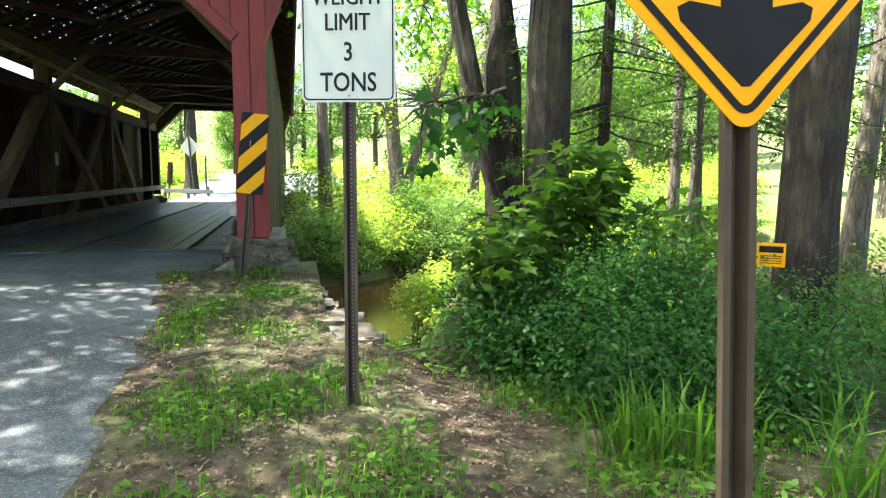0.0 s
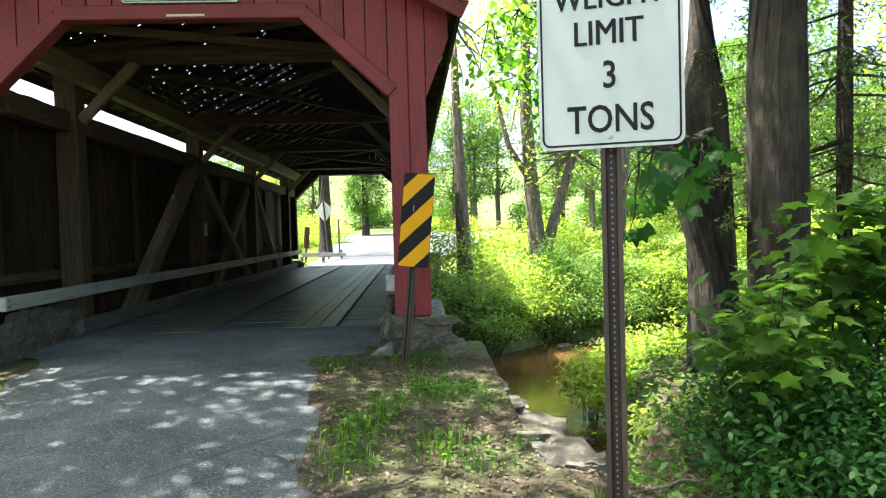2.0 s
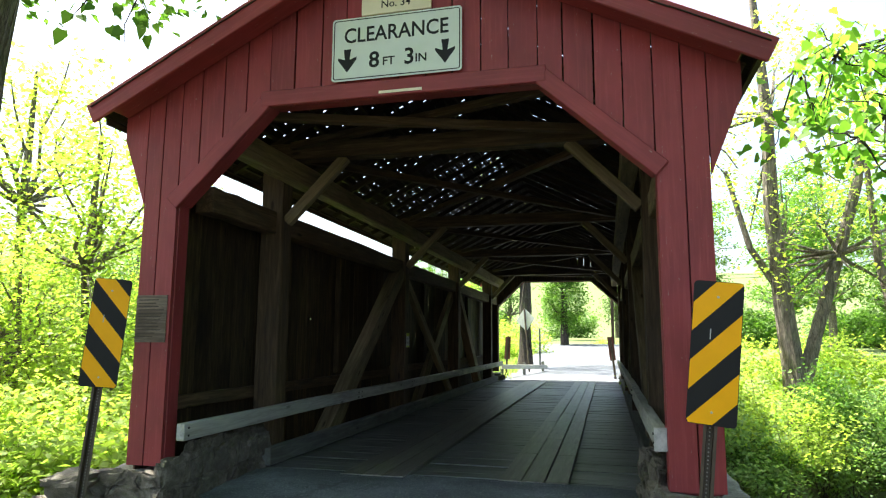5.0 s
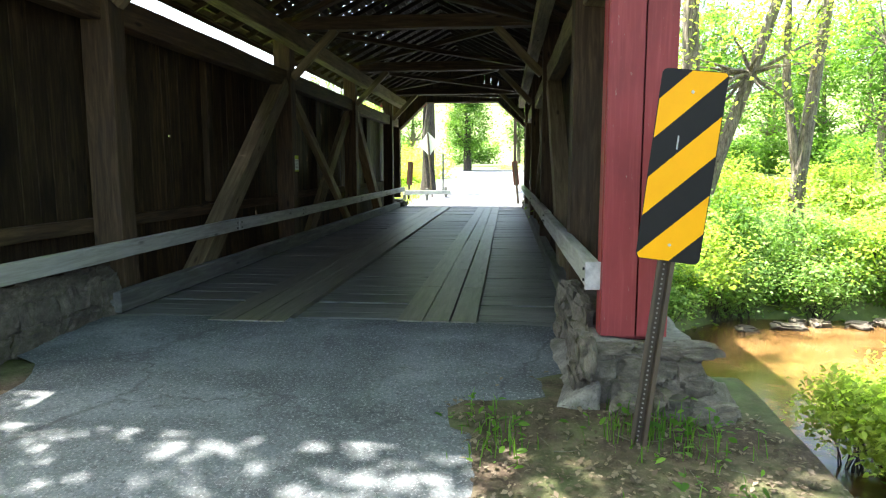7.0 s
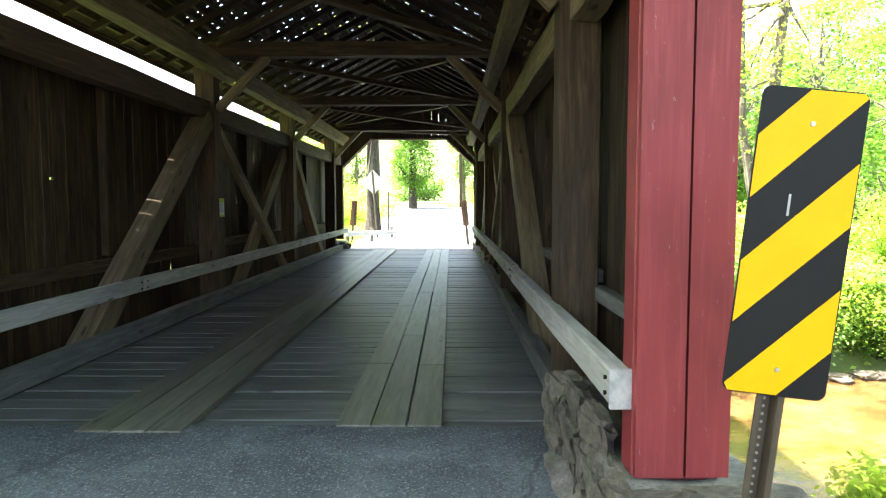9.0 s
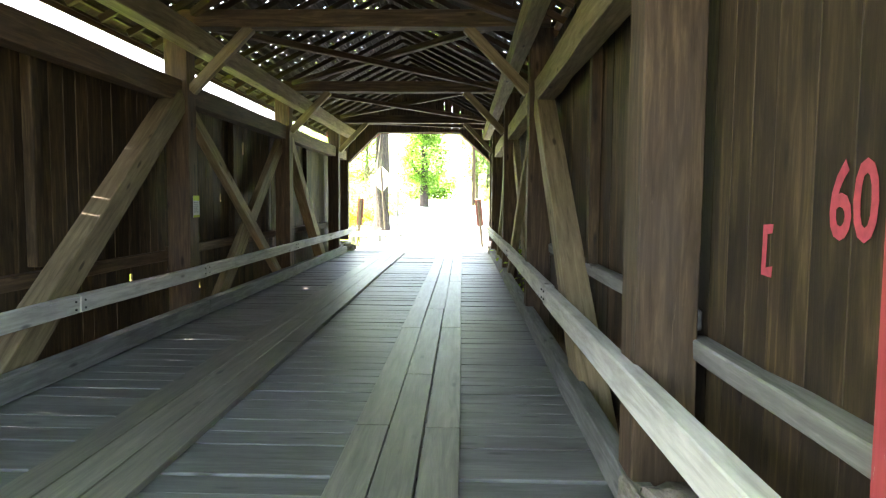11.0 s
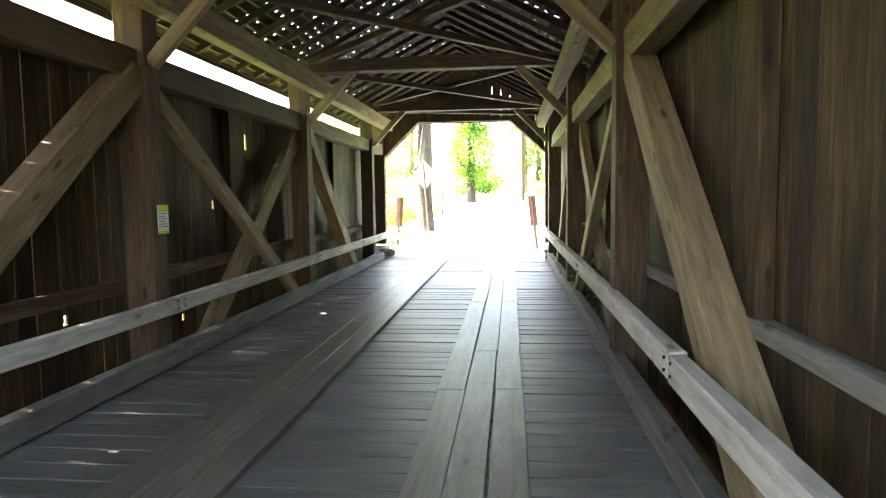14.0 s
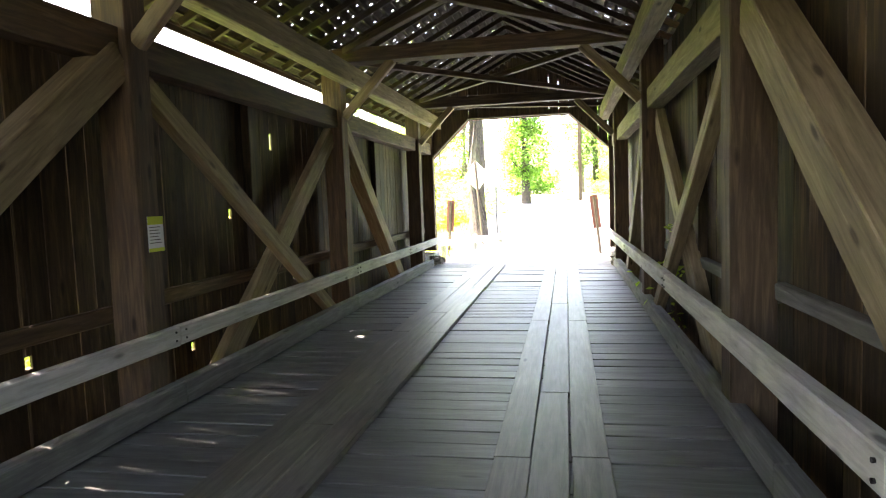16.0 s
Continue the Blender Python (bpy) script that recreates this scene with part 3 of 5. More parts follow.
# ---- the bridge: floor ----
floor = empty("floor", "grey transverse deck boards under two plank runner strips", "floor", kind="structure")
deck_meshes = []
for i in range(6):
    half_w = 0.1085 + 0.0012 * (i % 3)
    bm = box(0, 4.42, -half_w, half_w, -0.06, 0, 0.004)
    deck_meshes.append(bm)
DECK_DATA = []
for bm in deck_meshes:
    me = bpy.data.meshes.new("deck_board")
    bm.to_mesh(me)
    bm.free()
    me.materials.append(DECKWOOD)
    DECK_DATA.append(me)
# hidden sheet added to stop creek light showing through the board gaps
part("subfloor", box(-4.92, -0.52, 9.95, 26.1, 0.2, 0.285), BEAM, floor)
y, i = 10.1, 0
while y < 26.05:
    part_mesh("deck_board", DECK_DATA[i % 6], None, floor, "", pose(-4.92, y, DECK + random.uniform(-0.007, 0.004), random.uniform(-1.1, 1.1), random.uniform(-0.06, 0.06), random.uniform(-0.15, 0.15)))
    y += 0.2285
    i += 1


def runner(x0, x1, joints, start):
    w = (x1 - x0) / 3
    for k in range(3):
        ys = [start] + [j + random.uniform(-0.03, 0.03) + (1.3 * (k == 1)) for j in joints] + [26.15]
        for a, b in zip(ys, ys[1:]):
            xm = x0 + w * (k + 0.5) + random.uniform(-0.006, 0.006)
            timber("runner_plank", (xm, a + 0.004, DECK + 0.022), (xm, b - 0.004, DECK + 0.022), w - 0.008, 0.045, PLANKWOOD, floor, bevel=0.004)


runner(-3.87, -3.17, (14.1, 18.6, 22.4), 9.87)
runner(-2.21, -1.515, (11.6, 14.95, 19.3, 23.2), 9.99)


# ---- rails and curbs ----
def rail(x, z, joints, label, h=0.155, w=0.085):
    top = empty("guard_rail", label, "guard rail")
    ys = [8.6] + list(joints) + [27.5]
    for a, b in zip(ys, ys[1:]):
        timber("rail_beam", (x + random.uniform(-0.004, 0.004), a + 0.004, z + random.uniform(-0.01, 0.01)), (x, b - 0.004, z + random.uniform(-0.01, 0.01)), w, h, RAILWOOD, top, cuts=5, rough=0.003)
        for yb in (a + 0.07, b - 0.07):
            for dz in (-0.035, 0.035):
                bm = bmesh.new()
                bmesh.ops.create_cone(bm, cap_ends=True, segments=8, radius1=0.011, radius2=0.009, depth=0.012)
                s = 1 if x < XC else -1
                part("bolt", bm, SIGN_BLACK, top, "", pose(x + s * (w / 2 + 0.004), yb, z + dz, 0, 90, 0))
    return top


rail(LX + 0.045, 0.945, (13.02, 15.88, 20.6, 24.0), "weathered grey wooden guard rail bolted to the truss posts")
rail(RX - 0.025, 1.05, (13.3, 18.0, 22.5), "pale grey wooden guard rail bolted to the truss posts", 0.16, 0.1)


# dented pale sheet metal wrapped round the rail's end
ZINC = plain("pale_sheet_metal", (0.5, 0.5, 0.49), 0.5, metal=0.3, wear=0.5, scale=14)
cap = empty("rail_end_cap", "dented pale sheet metal wrapped round the rail end", "metal sheet")
bm = box(-0.78, -0.666, 8.585, 8.6, 0.965, 1.142, 0.004)
part("end_plate", bm, ZINC, cap)
bm = box(-0.672, -0.667, 8.6, 8.68, 0.97, 1.14)
bmesh.ops.subdivide_edges(bm, edges=bm.edges[:], cuts=4, use_grid_fill=True)
for v in bm.verts:
    v.co.x += 0.008 * noise.noise(v.co * 16)
part("side_plate", bm, ZINC, cap)


def curb(x, joints, label):
    top = empty("curb_timber", label, "curb")
    ys = [10.15] + list(joints) + [26.1]
    for a, b in zip(ys, ys[1:]):
        timber("curb_beam", (x, a + 0.004, DECK + 0.11), (x, b - 0.004, DECK + 0.11), 0.12, 0.19, CURBWOOD, top, cuts=5, rough=0.004)
    return top


curb(-4.9, (15.85, 20.4), "grey timber curb lying along the deck edge")
curb(-0.66, (14.6, 19.9), "grey timber curb lying along the deck edge")


# ---- ties, braces and roof ----
def tie(y, label):
    top = empty("tie_beam", label, "tie beam", group="tie beams under the roof")
    timber("beam", (LX - 0.25, y, 4.135), (RX + 0.25, y, 4.135), 0.22, 0.21, BEAM, top, cuts=8, rough=0.006)
    for x, s in ((LX, 1), (RX, -1)):
        timber("knee_brace", (x + s * 0.01, y - 0.02, 3.25), (x + s * 0.78, y - 0.02, 4.04), 0.1, 0.13, BRACEWOOD, top)
    return top


for y in POSTS:
    tie(y, "hewn brown tie beam with diagonal knee braces")
for a, b in zip([8.9] + list(POSTS), list(POSTS) + [flip(8.9)]):
    lat = empty("lateral_brace", "thin crossing wooden wind braces between tie beams", "brace", group="wind braces under the roof")
    timber("strut", (LX + 0.1, a + 0.12, 4.10), (RX - 0.1, b - 0.12, 4.10), 0.1, 0.09, BEAM, lat)
    timber("strut", (RX - 0.1, a + 0.12, 4.195), (LX + 0.1, b - 0.12, 4.195), 0.1, 0.09, BEAM, lat)

roof = empty("roof", "dark old shingle roof with light shining through gaps", "roof", kind="structure")
half = (EAVE_R - EAVE_L) / 2
slope = math.atan2(RIDGE_Z - EAVE_Z, half)
slant = half / math.cos(slope)
y = 8.6
while y < 27.7:
    for s in (-1, 1):
        xe = XC + s * (half - 0.12)
        timber("rafter", (xe, y, roof_z(xe) - 0.1), (XC, y, roof_z(XC) - 0.1), 0.06, 0.085, ROOFWOOD, roof, bevel=0.004)
    y += 0.636


def roof_slope(s):
    """Shingles laid tight but for short slots along the joints; made in one piece."""
    verts, faces = [], []

    def slab(y0, y1, a, b, lift):
        base = len(verts)
        for u, v, w in ((a, y0, 0), (b, y0, 0), (b, y1, 0), (a, y1, 0), (a, y0, 0.007), (b, y0, 0.007), (b, y1, 0.007), (a, y1, 0.007)):
            x = XC + s * (half - u * math.cos(slope))
            z = EAVE_Z + u * math.sin(slope) + w + lift
            verts.append((x, v, z))
        for f in ((0, 3, 2, 1), (4, 5, 6, 7), (0, 1, 5, 4), (1, 2, 6, 5), (2, 3, 7, 6), (3, 0, 4, 7)):
            faces.append(tuple(base + i for i in f))
    rng = random.Random(4 + s)
    y = 8.2
    end = 28.0
    course = 0.155
    n = int(slant / course)
    while y < end:
        w = min(rng.uniform(0.12, 0.2), end - y)
        for k in range(n + 1):
            a, b = k * course, min((k + 1) * course + 0.01, slant)
            slab(y, y + w, a, b, rng.uniform(0, 0.006))
        y += w
        gap = 0.04
        if y + gap < end:
            many = rng.random() < (0.78 if s < 0 else 0.66)
            for k in range(n + 1):
                a, b = k * course, min((k + 1) * course, slant)
                if many and rng.random() < 0.62 and 2 < k < n - 1:
                    b = a + course * rng.uniform(0.45, 0.7)
                slab(y, y + gap, a, b, 0.002)
            if many:
                # a raised strip over the open joint, added to keep direct sun out
                slab(y - 0.012, y + gap + 0.012, 0.0, slant, 0.05)
            y += gap
    me = bpy.data.meshes.new("shingles")
    me.from_pydata(verts, [], faces)
    ob = part_mesh("shingles", me, ROOFWOOD, roof)
    ob["kind"] = "stuff"


roof_slope(-1)
roof_slope(1)
for s in (-1, 1):
    for k in range(0, 22):
        u = 0.035 + k * 0.155
        x = XC + s * (half - u * math.cos(slope))
        timber("lath", (x, 8.25, EAVE_Z + u * math.sin(slope) - 0.045), (x, 27.95, EAVE_Z + u * math.sin(slope) - 0.045), 0.045, 0.03, ROOFWOOD, roof, bevel=0)


# ---- stonework ----
def stone_shape(seed):
    rng = random.Random(seed)
    bm = bmesh.new()
    bmesh.ops.create_cube(bm, size=1.0)
    for v in bm.verts:
        v.co += Vector((rng.uniform(-0.1, 0.1), rng.uniform(-0.1, 0.1), rng.uniform(-0.09, 0.09)))
    bmesh.ops.bevel(bm, geom=bm.edges[:], offset=0.15, segments=2, affect='EDGES')
    bmesh.ops.subdivide_edges(bm, edges=[e for e in bm.edges if e.calc_length() > 0.3], cuts=3, use_grid_fill=True)
    for v in bm.verts:
        c = v.co + Vector((seed * 3.1, 0, 0))
        v.co += sum((Vector((noise.noise(c * f), noise.noise(c * f + Vector((9, 0, 0))), noise.noise(c * f + Vector((0, 9, 0))))) * a for f, a in ((1.6, 0.2), (4, 0.1), (9, 0.04))), Vector())
    me = bpy.data.meshes.new("stone")
    bm.to_mesh(me)
    bm.free()
    me.materials.append(STONE)
    return me


STONES = [stone_shape(k) for k in range(9)]
ROCKS = [m.copy() for m in STONES[:4]]
for m in ROCKS:
    m.materials.clear()
    m.materials.append(ROCK)


def stone(parent, at, size, turn=0.0):
    ob = part_mesh("stone", random.choice(STONES), None, parent, "", Matrix.Translation(at) @ pose(0, 0, 0, random.uniform(-4, 4), random.uniform(-4, 4), turn + random.uniform(-6, 6)) @ Matrix.Diagonal((*size, 1)))
    return ob


def stone_face(parent, p0, p1, z0, z1, depth=0.16, big=0.3):
    """Courses of rough stones along the foot line p0-p1."""
    p0, p1 = Vector(p0), Vector(p1)
    run = (p1 - p0).length
    way = (p1 - p0) / run
    turn = math.degrees(math.atan2(way.y, way.x))
    z = z0
    while z < z1 - 0.04:
        h = min(random.uniform(0.13, 0.24), z1 - z)
        s = -0.05
        while s < run:
            w = random.uniform(0.6, 1.3) * big
            c = p0 + way * min(s + w / 2, run)
            stone(parent, (c.x, c.y, z + h / 2), (w + 0.01, depth + random.uniform(-0.04, 0.05), h + 0.015), turn)
            s += w
        z += h


def boulder(parent, at, size, seed):
    """A rounded, weathered block."""
    bm = bmesh.new()
    bmesh.ops.create_icosphere(bm, subdivisions=3, radius=1.0)
    for v in bm.verts:
        p = v.co * 1.3 + Vector((seed * 5.3, 0, 0))
        v.co = Vector([math.copysign(abs(c) ** 0.75, c) for c in v.co]) * (1 + 0.24 * noise.noise(p) + 0.13 * noise.noise(p * 2.7) + 0.05 * noise.noise(p * 7))
    return part("boulder", bm, STONE, parent, "", Matrix.Translation(at) @ pose(0, 0, 0, 0, 0, seed * 40) @ Matrix.Diagonal((*size, 1)), True)


def rough_core(name, x0, x1, y0, y1, z0, z1, parent, mat=None, amount=0.03):
    bm = box(x0, x1, y0, y1, z0, z1)
    bmesh.ops.subdivide_edges(bm, edges=bm.edges[:], cuts=11, use_grid_fill=True)
    for v in bm.verts:
        c = v.co.copy()
        v.co += sum((Vector((noise.noise(c * f), noise.noise(c * f + Vector((9, 0, 0))), noise.noise(c * f + Vector((0, 9, 0))))) * amount * a for f, a in ((2.5, 1.3), (6, 0.8), (14, 0.35))), Vector())
    return part(name, bm, mat or MORTAR, parent, "", None, True)


foot_r = empty("abutment_right", "rough fieldstone and mortar footing under the red post", "stone abutment", kind="structure")
rough_core("mortar", -0.78, -0.12, 8.44, 10.2, -1.6, 0.67, foot_r)
stone_face(foot_r, (-0.74, 8.43), (-0.14, 8.43), 0.12, 0.67, 0.12, 0.27)
stone_face(foot_r, (-0.78, 10.15), (-0.78, 8.45), 0.28, 0.68, 0.1, 0.28)
stone_face(foot_r, (-0.74, 9.8), (-0.74, 8.95), 0.62, 0.82, 0.12, 0.3)
stone_face(foot_r, (-0.12, 8.45), (-0.12, 10.2), -1.5, 0.5, 0.16, 0.34)
boulder(foot_r, (-0.1, 8.5, 0.16), (0.18, 0.28, 0.25), 1)
for sx, sy, sz, w in ((-0.5, 8.3, 0.3, 0.26), (-0.28, 8.27, 0.34, 0.24), (-0.08, 8.26, 0.28, 0.26), (-0.4, 8.22, 0.17, 0.3), (-0.14, 8.18, 0.14, 0.28), (0.04, 8.38, 0.12, 0.22)):
    stone(foot_r, (sx, sy, sz), (w, 0.24, 0.17), 0)
boulder(foot_r, (0.02, 8.12, 0.02), (0.2, 0.28, 0.2), 2)
boulder(foot_r, (-0.28, 8.34, 0.08), (0.32, 0.16, 0.2), 3)
fillet = rough_core("mortar_fillet", -1.06, -0.7, 8.3, 9.7, 0.1, 0.44, foot_r, None, 0.045)
for v in fillet.data.vertices:
    v.co.z -= 0.2 * max(0.0, (-0.74 - v.co.x) / 0.3) if v.co.z > 0.2 else 0
foot_l = empty("abutment_left", "rough fieldstone and mortar footing under the red post", "stone abutment", kind="structure")
rough_core("mortar", -5.62, -4.98, 8.42, 10.2, -1.6, 0.6, foot_l)
stone_face(foot_l, (-5.6, 8.42), (-5.0, 8.42), 0.15, 0.62, 0.12, 0.27)
stone_face(foot_l, (-4.98, 8.45), (-4.98, 10.15), 0.28, 0.72, 0.1, 0.28)
stone_face(foot_l, (-5.02, 8.95), (-5.02, 10.15), 0.66, 0.84, 0.12, 0.3)
stone(foot_l, (-5.75, 8.32, 0.48), (0.42, 0.36, 0.22), 0)
stone(foot_l, (-5.85, 8.3, 0.27), (0.5, 0.4, 0.26), 0)
stone(foot_l, (-6.0, 8.0, 0.16), (0.7, 0.9, 0.18), 0)
foot_f = empty("abutment_far", "pale fieldstone abutment at the far end of the bridge", "stone abutment", kind="structure")
rough_core("mortar", -5.6, -0.1, 26.1, 26.9, -1.6, 0.3, foot_f)
rough_core("mortar", -0.72, -0.05, 26.0, 27.7, -1.6, 0.6, foot_f)
rough_core("mortar", -5.62, -5.0, 26.0, 27.7, -1.6, 0.6, foot_f)
stone_face(foot_f, (-0.05, 26.0), (0.5, 27.6), -1.4, 0.75, 0.2, 0.35)
stone_face(foot_f, (-0.7, 26.0), (-0.05, 26.0), -1.4, 0.6, 0.2, 0.3)
for k in range(6):
    stone(foot_f, (-5.05 + random.uniform(-0.15, 0.2), 26.3 + k * 0.2, 0.42 + random.uniform(0, 0.1)), (0.25, 0.22, 0.18), random.uniform(0, 90))

wing = empty("wing_wall", "long mossy fieldstone wing wall with flat cap stones", "stone wall", kind="structure")
for k in range(7):
    u = k / 7
    bm = box(-0.02, 0.43, -0.3, 0.02, -1.35, 0.17 - 0.16 * u)
    bmesh.ops.subdivide_edges(bm, edges=bm.edges[:], cuts=13, use_grid_fill=True)
    at = Vector((-0.07 + 0.57 * (u + 0.07), 8.35 - 2.73 * (u + 0.07), 0))
    for v in bm.verts:
        c = v.co + at
        v.co += sum((Vector((noise.noise(c * f), noise.noise(c * f + Vector((7, 0, 0))), noise.noise(c * f + Vector((0, 7, 0))))) * a for f, a in ((2.2, 0.08), (5, 0.06), (12, 0.025))), Vector())
    part("wall_core", bm, MORTAR, wing, "", Matrix.Translation(at) @ pose(0, 0, 0, 0, 0, -80.6) @ Matrix.Translation((-0.22, 0, 0)), True)
s = 0.0
wp0, wp1 = Vector((-0.07, 8.35, 0)), Vector((0.5, 5.62, 0))
wl = (wp1 - wp0).length
wdir = (wp1 - wp0) / wl
wturn = math.degrees(math.atan2(wdir.y, wdir.x))
while s < wl:
    w = random.uniform(0.4, 0.75)
    c = wp0 + wdir * (s + w / 2)
    z = 0.24 - 0.18 * s / wl
    stone(wing, (c.x - 0.06, c.y, z - 0.1), (w, random.uniform(0.36, 0.5), 0.22), wturn)
    if random.random() < 0.7:
        stone(wing, (c.x - 0.32, c.y + 0.1, z - 0.09), (w * 0.8, 0.3, 0.16), wturn)
    s += w * 0.96
stone_face(wing, (wp0.x + 0.02, wp0.y), (wp1.x + 0.06, wp1.y), -1.2, 0.08, 0.24, 0.4)
boulder(wing, (wp1.x + 0.02, wp1.y + 0.12, -0.12), (0.3, 0.28, 0.25), 7)
boulder(wing, (wp1.x - 0.12, wp1.y + 0.62, -0.06), (0.26, 0.4, 0.22), 8)
boulder(wing, (0.1, 7.35, 0.0), (0.3, 0.34, 0.19), 9)
stone_face(wing, (wp1.x - 0.2, wp1.y - 0.02), (wp1.x + 0.2, wp1.y - 0.05), -0.45, 0.08, 0.24, 0.3)

rocks = []
for x, y, sx, sy, sz in ((3.9, 16.75, 0.6, 0.35, 0.25), (4.6, 17.0, 0.4, 0.4, 0.3), (5.3, 17.0, 0.5, 0.4, 0.25), (3.1, 16.5, 0.35, 0.3, 0.22), (6.2, 17.05, 0.6, 0.4, 0.3), (7.1, 17.1, 0.5, 0.4, 0.3), (5.8, 17.1, 0.32, 0.3, 0.3), (4.25, 17.1, 0.3, 0.26, 0.3), (1.65, 9.75, 0.34, 0.22, 0.2)):
    rock = part_mesh("creek_rock", random.choice(ROCKS), None, None, "", Matrix.Translation((x, y, WATER)) @ pose(0, 0, 0, 0, 0, random.uniform(0, 180)) @ Matrix.Diagonal((sx, sy, sz * 0.7, 1)))
    tagged(rock, "wet grey-brown rock lying in the creek", "rock", "rocks in the creek")


# ---- signs ----
def outline(w, h, r, n=5):
    pts = []
    for cx, cy, a0 in ((w / 2 - r, h / 2 - r, 0), (-w / 2 + r, h / 2 - r, 90), (-w / 2 + r, -h / 2 + r, 180), (w / 2 - r, -h / 2 + r, 270)):
        for i in range(n + 1):
            a = radians(a0 + 90 * i / n)
            pts.append((cx + r * math.cos(a), cy + r * math.sin(a)))
    return pts


def plate(w, h, r=0.03, t=0.004, z=0.0, turn=0.0):
    c, s_ = math.cos(radians(turn)), math.sin(radians(turn))
    return prism(bmesh.new(), [(x * c - y * s_, x * s_ + y * c) for x, y in outline(w, h, r)], "z", z - t, z)


def ring(w, h, r, line, z, turn=0.0):
    bm = bmesh.new()
    c, s_ = math.cos(radians(turn)), math.sin(radians(turn))
    def vert(p):
        return bm.verts.new((p[0] * c - p[1] * s_, p[0] * s_ + p[1] * c, z))
    a = [vert(p) for p in outline(w, h, r)]
    b = [vert(p) for p in outline(w - 2 * line, h - 2 * line, max(0.004, r - line))]
    n = len(a)
    for i in range(n):
        bm.faces.new((a[i], a[(i + 1) % n], b[(i + 1) % n], b[i]))
    return bm


def words(body, size, mat, parent, x, y, z=0.002, bold=0.0, stretch=1.0, name="lettering", base=None):
    cu = bpy.data.curves.new(name, 'FONT')
    cu.body, cu.size, cu.align_x, cu.align_y = body, size, 'CENTER', 'CENTER'
    cu.align_x, cu.offset, cu.extrude, cu.resolution_u = "CENTER", bold, 0.0004, 3
    tmp = bpy.data.objects.new("tmp", cu)
    scene.collection.objects.link(tmp)
    bpy.context.view_layer.update()
    me = bpy.data.meshes.new_from_object(tmp.evaluated_get(bpy.context.evaluated_depsgraph_get()))
    bpy.data.objects.remove(tmp)
    me.materials.clear()
    ys = [v.co.y for v in me.vertices]
    xs = [v.co.x for v in me.vertices]
    me.transform(Matrix.Translation((-(min(xs) + max(xs)) / 2, -(min(ys) + max(ys)) / 2, 0)))
    m = Matrix.Translation((x, y, z)) @ Matrix.Diagonal((stretch, 1, 1, 1))
    ob = part_mesh(name, me, mat, parent)
    ob.matrix_local = m if base is None else base @ m
    return ob


def under(name, bm, mat, parent, label="", m=None):
    """A part placed in its thing's own frame."""
    ob = part(name, bm, mat, None, label)
    ob.parent = parent
    if m is not None:
        ob.matrix_local = m
    return ob


def bolt_at(parent, x, y):
    bm = bmesh.new()
    bmesh.ops.create_cone(bm, cap_ends=True, segments=10, radius1=0.009, radius2=0.007, depth=0.008)
    under("bolt", bm, BOLT, parent, "zinc bolt head", Matrix.Translation((x, y, 0.003)))


def channel_post(parent, x, y0, y1, z=-0.012, w=0.084):
    """A steel hat-channel post with a row of holes; in the sign's frame, y up."""
    a, b, d, t = w / 2, w / 5, 0.042, 0.006
    prof = [(-a, 0), (-b - t, 0), (-b, -d), (b, -d), (b + t, 0), (a, 0), (a, -t), (b + 2 * t, -t), (b + t, -d - t), (-b - t, -d - t), (-b - 2 * t, -t), (-a, -t)]
    bm = prism(bmesh.new(), [(p[0] + x, p[1] + z) for p in prof], "y", y0, y1)
    post = under("post", bm, POST_STEEL, parent, "brown steel channel post with holes")
    hb = bmesh.new()
    yy = y0 + 0.25
    while yy < y1 - 0.02:
        bmesh.ops.create_circle(hb, cap_ends=True, segments=8, radius=0.0055, matrix=Matrix.Translation((x, yy, z - d + 0.0015)))
        yy += 0.0254
    under("perforation", hb, POST_HOLE, post)
    return post


def sign_frame(name, label, category, at, yaw=0.0, lean=0.0, group=""):
    ob = empty(name, label, category, group=group)
    ob.matrix_world = pose(*at, 90, 0, yaw) @ pose(0, 0, 0, 0, 0, lean)
    return ob


# weight limit sign, origin at the plate's middle
wls = sign_frame("weight_limit_sign", "white weight limit sign with black letters on a brown channel post", "road sign", (0.345, 4.02, 2.293), -18)
face = under("plate", plate(0.575, 0.725, 0.038), SIGN_WHITE, wls, "white reflective plate")
under("border", ring(0.551, 0.701, 0.033, 0.0085, 0.0015), SIGN_BLACK, face, "thin black border")
for body, y, size in (("WEIGHT", 0.254, 0.138), ("LIMIT", 0.108, 0.144), ("3", -0.065, 0.155), ("TONS", -0.243, 0.158)):
    if body in ("3", "TONS"):
        words(body, size, SIGN_BLACK, face, 0, y, 0.002, 0.0022, 0.82)
    else:
        words(body, size, SIGN_BLACK, face, -0.0022, y, 0.002, 0.0, 0.82)
        words(body, size, SIGN_BLACK, face, 0.0022, y - 0.001, 0.0025, 0.0, 0.82)
channel_post(wls, 0.0, -2.42, 0.36)
bolt_at(wls, 0, -0.32), bolt_at(wls, 0, 0.335)

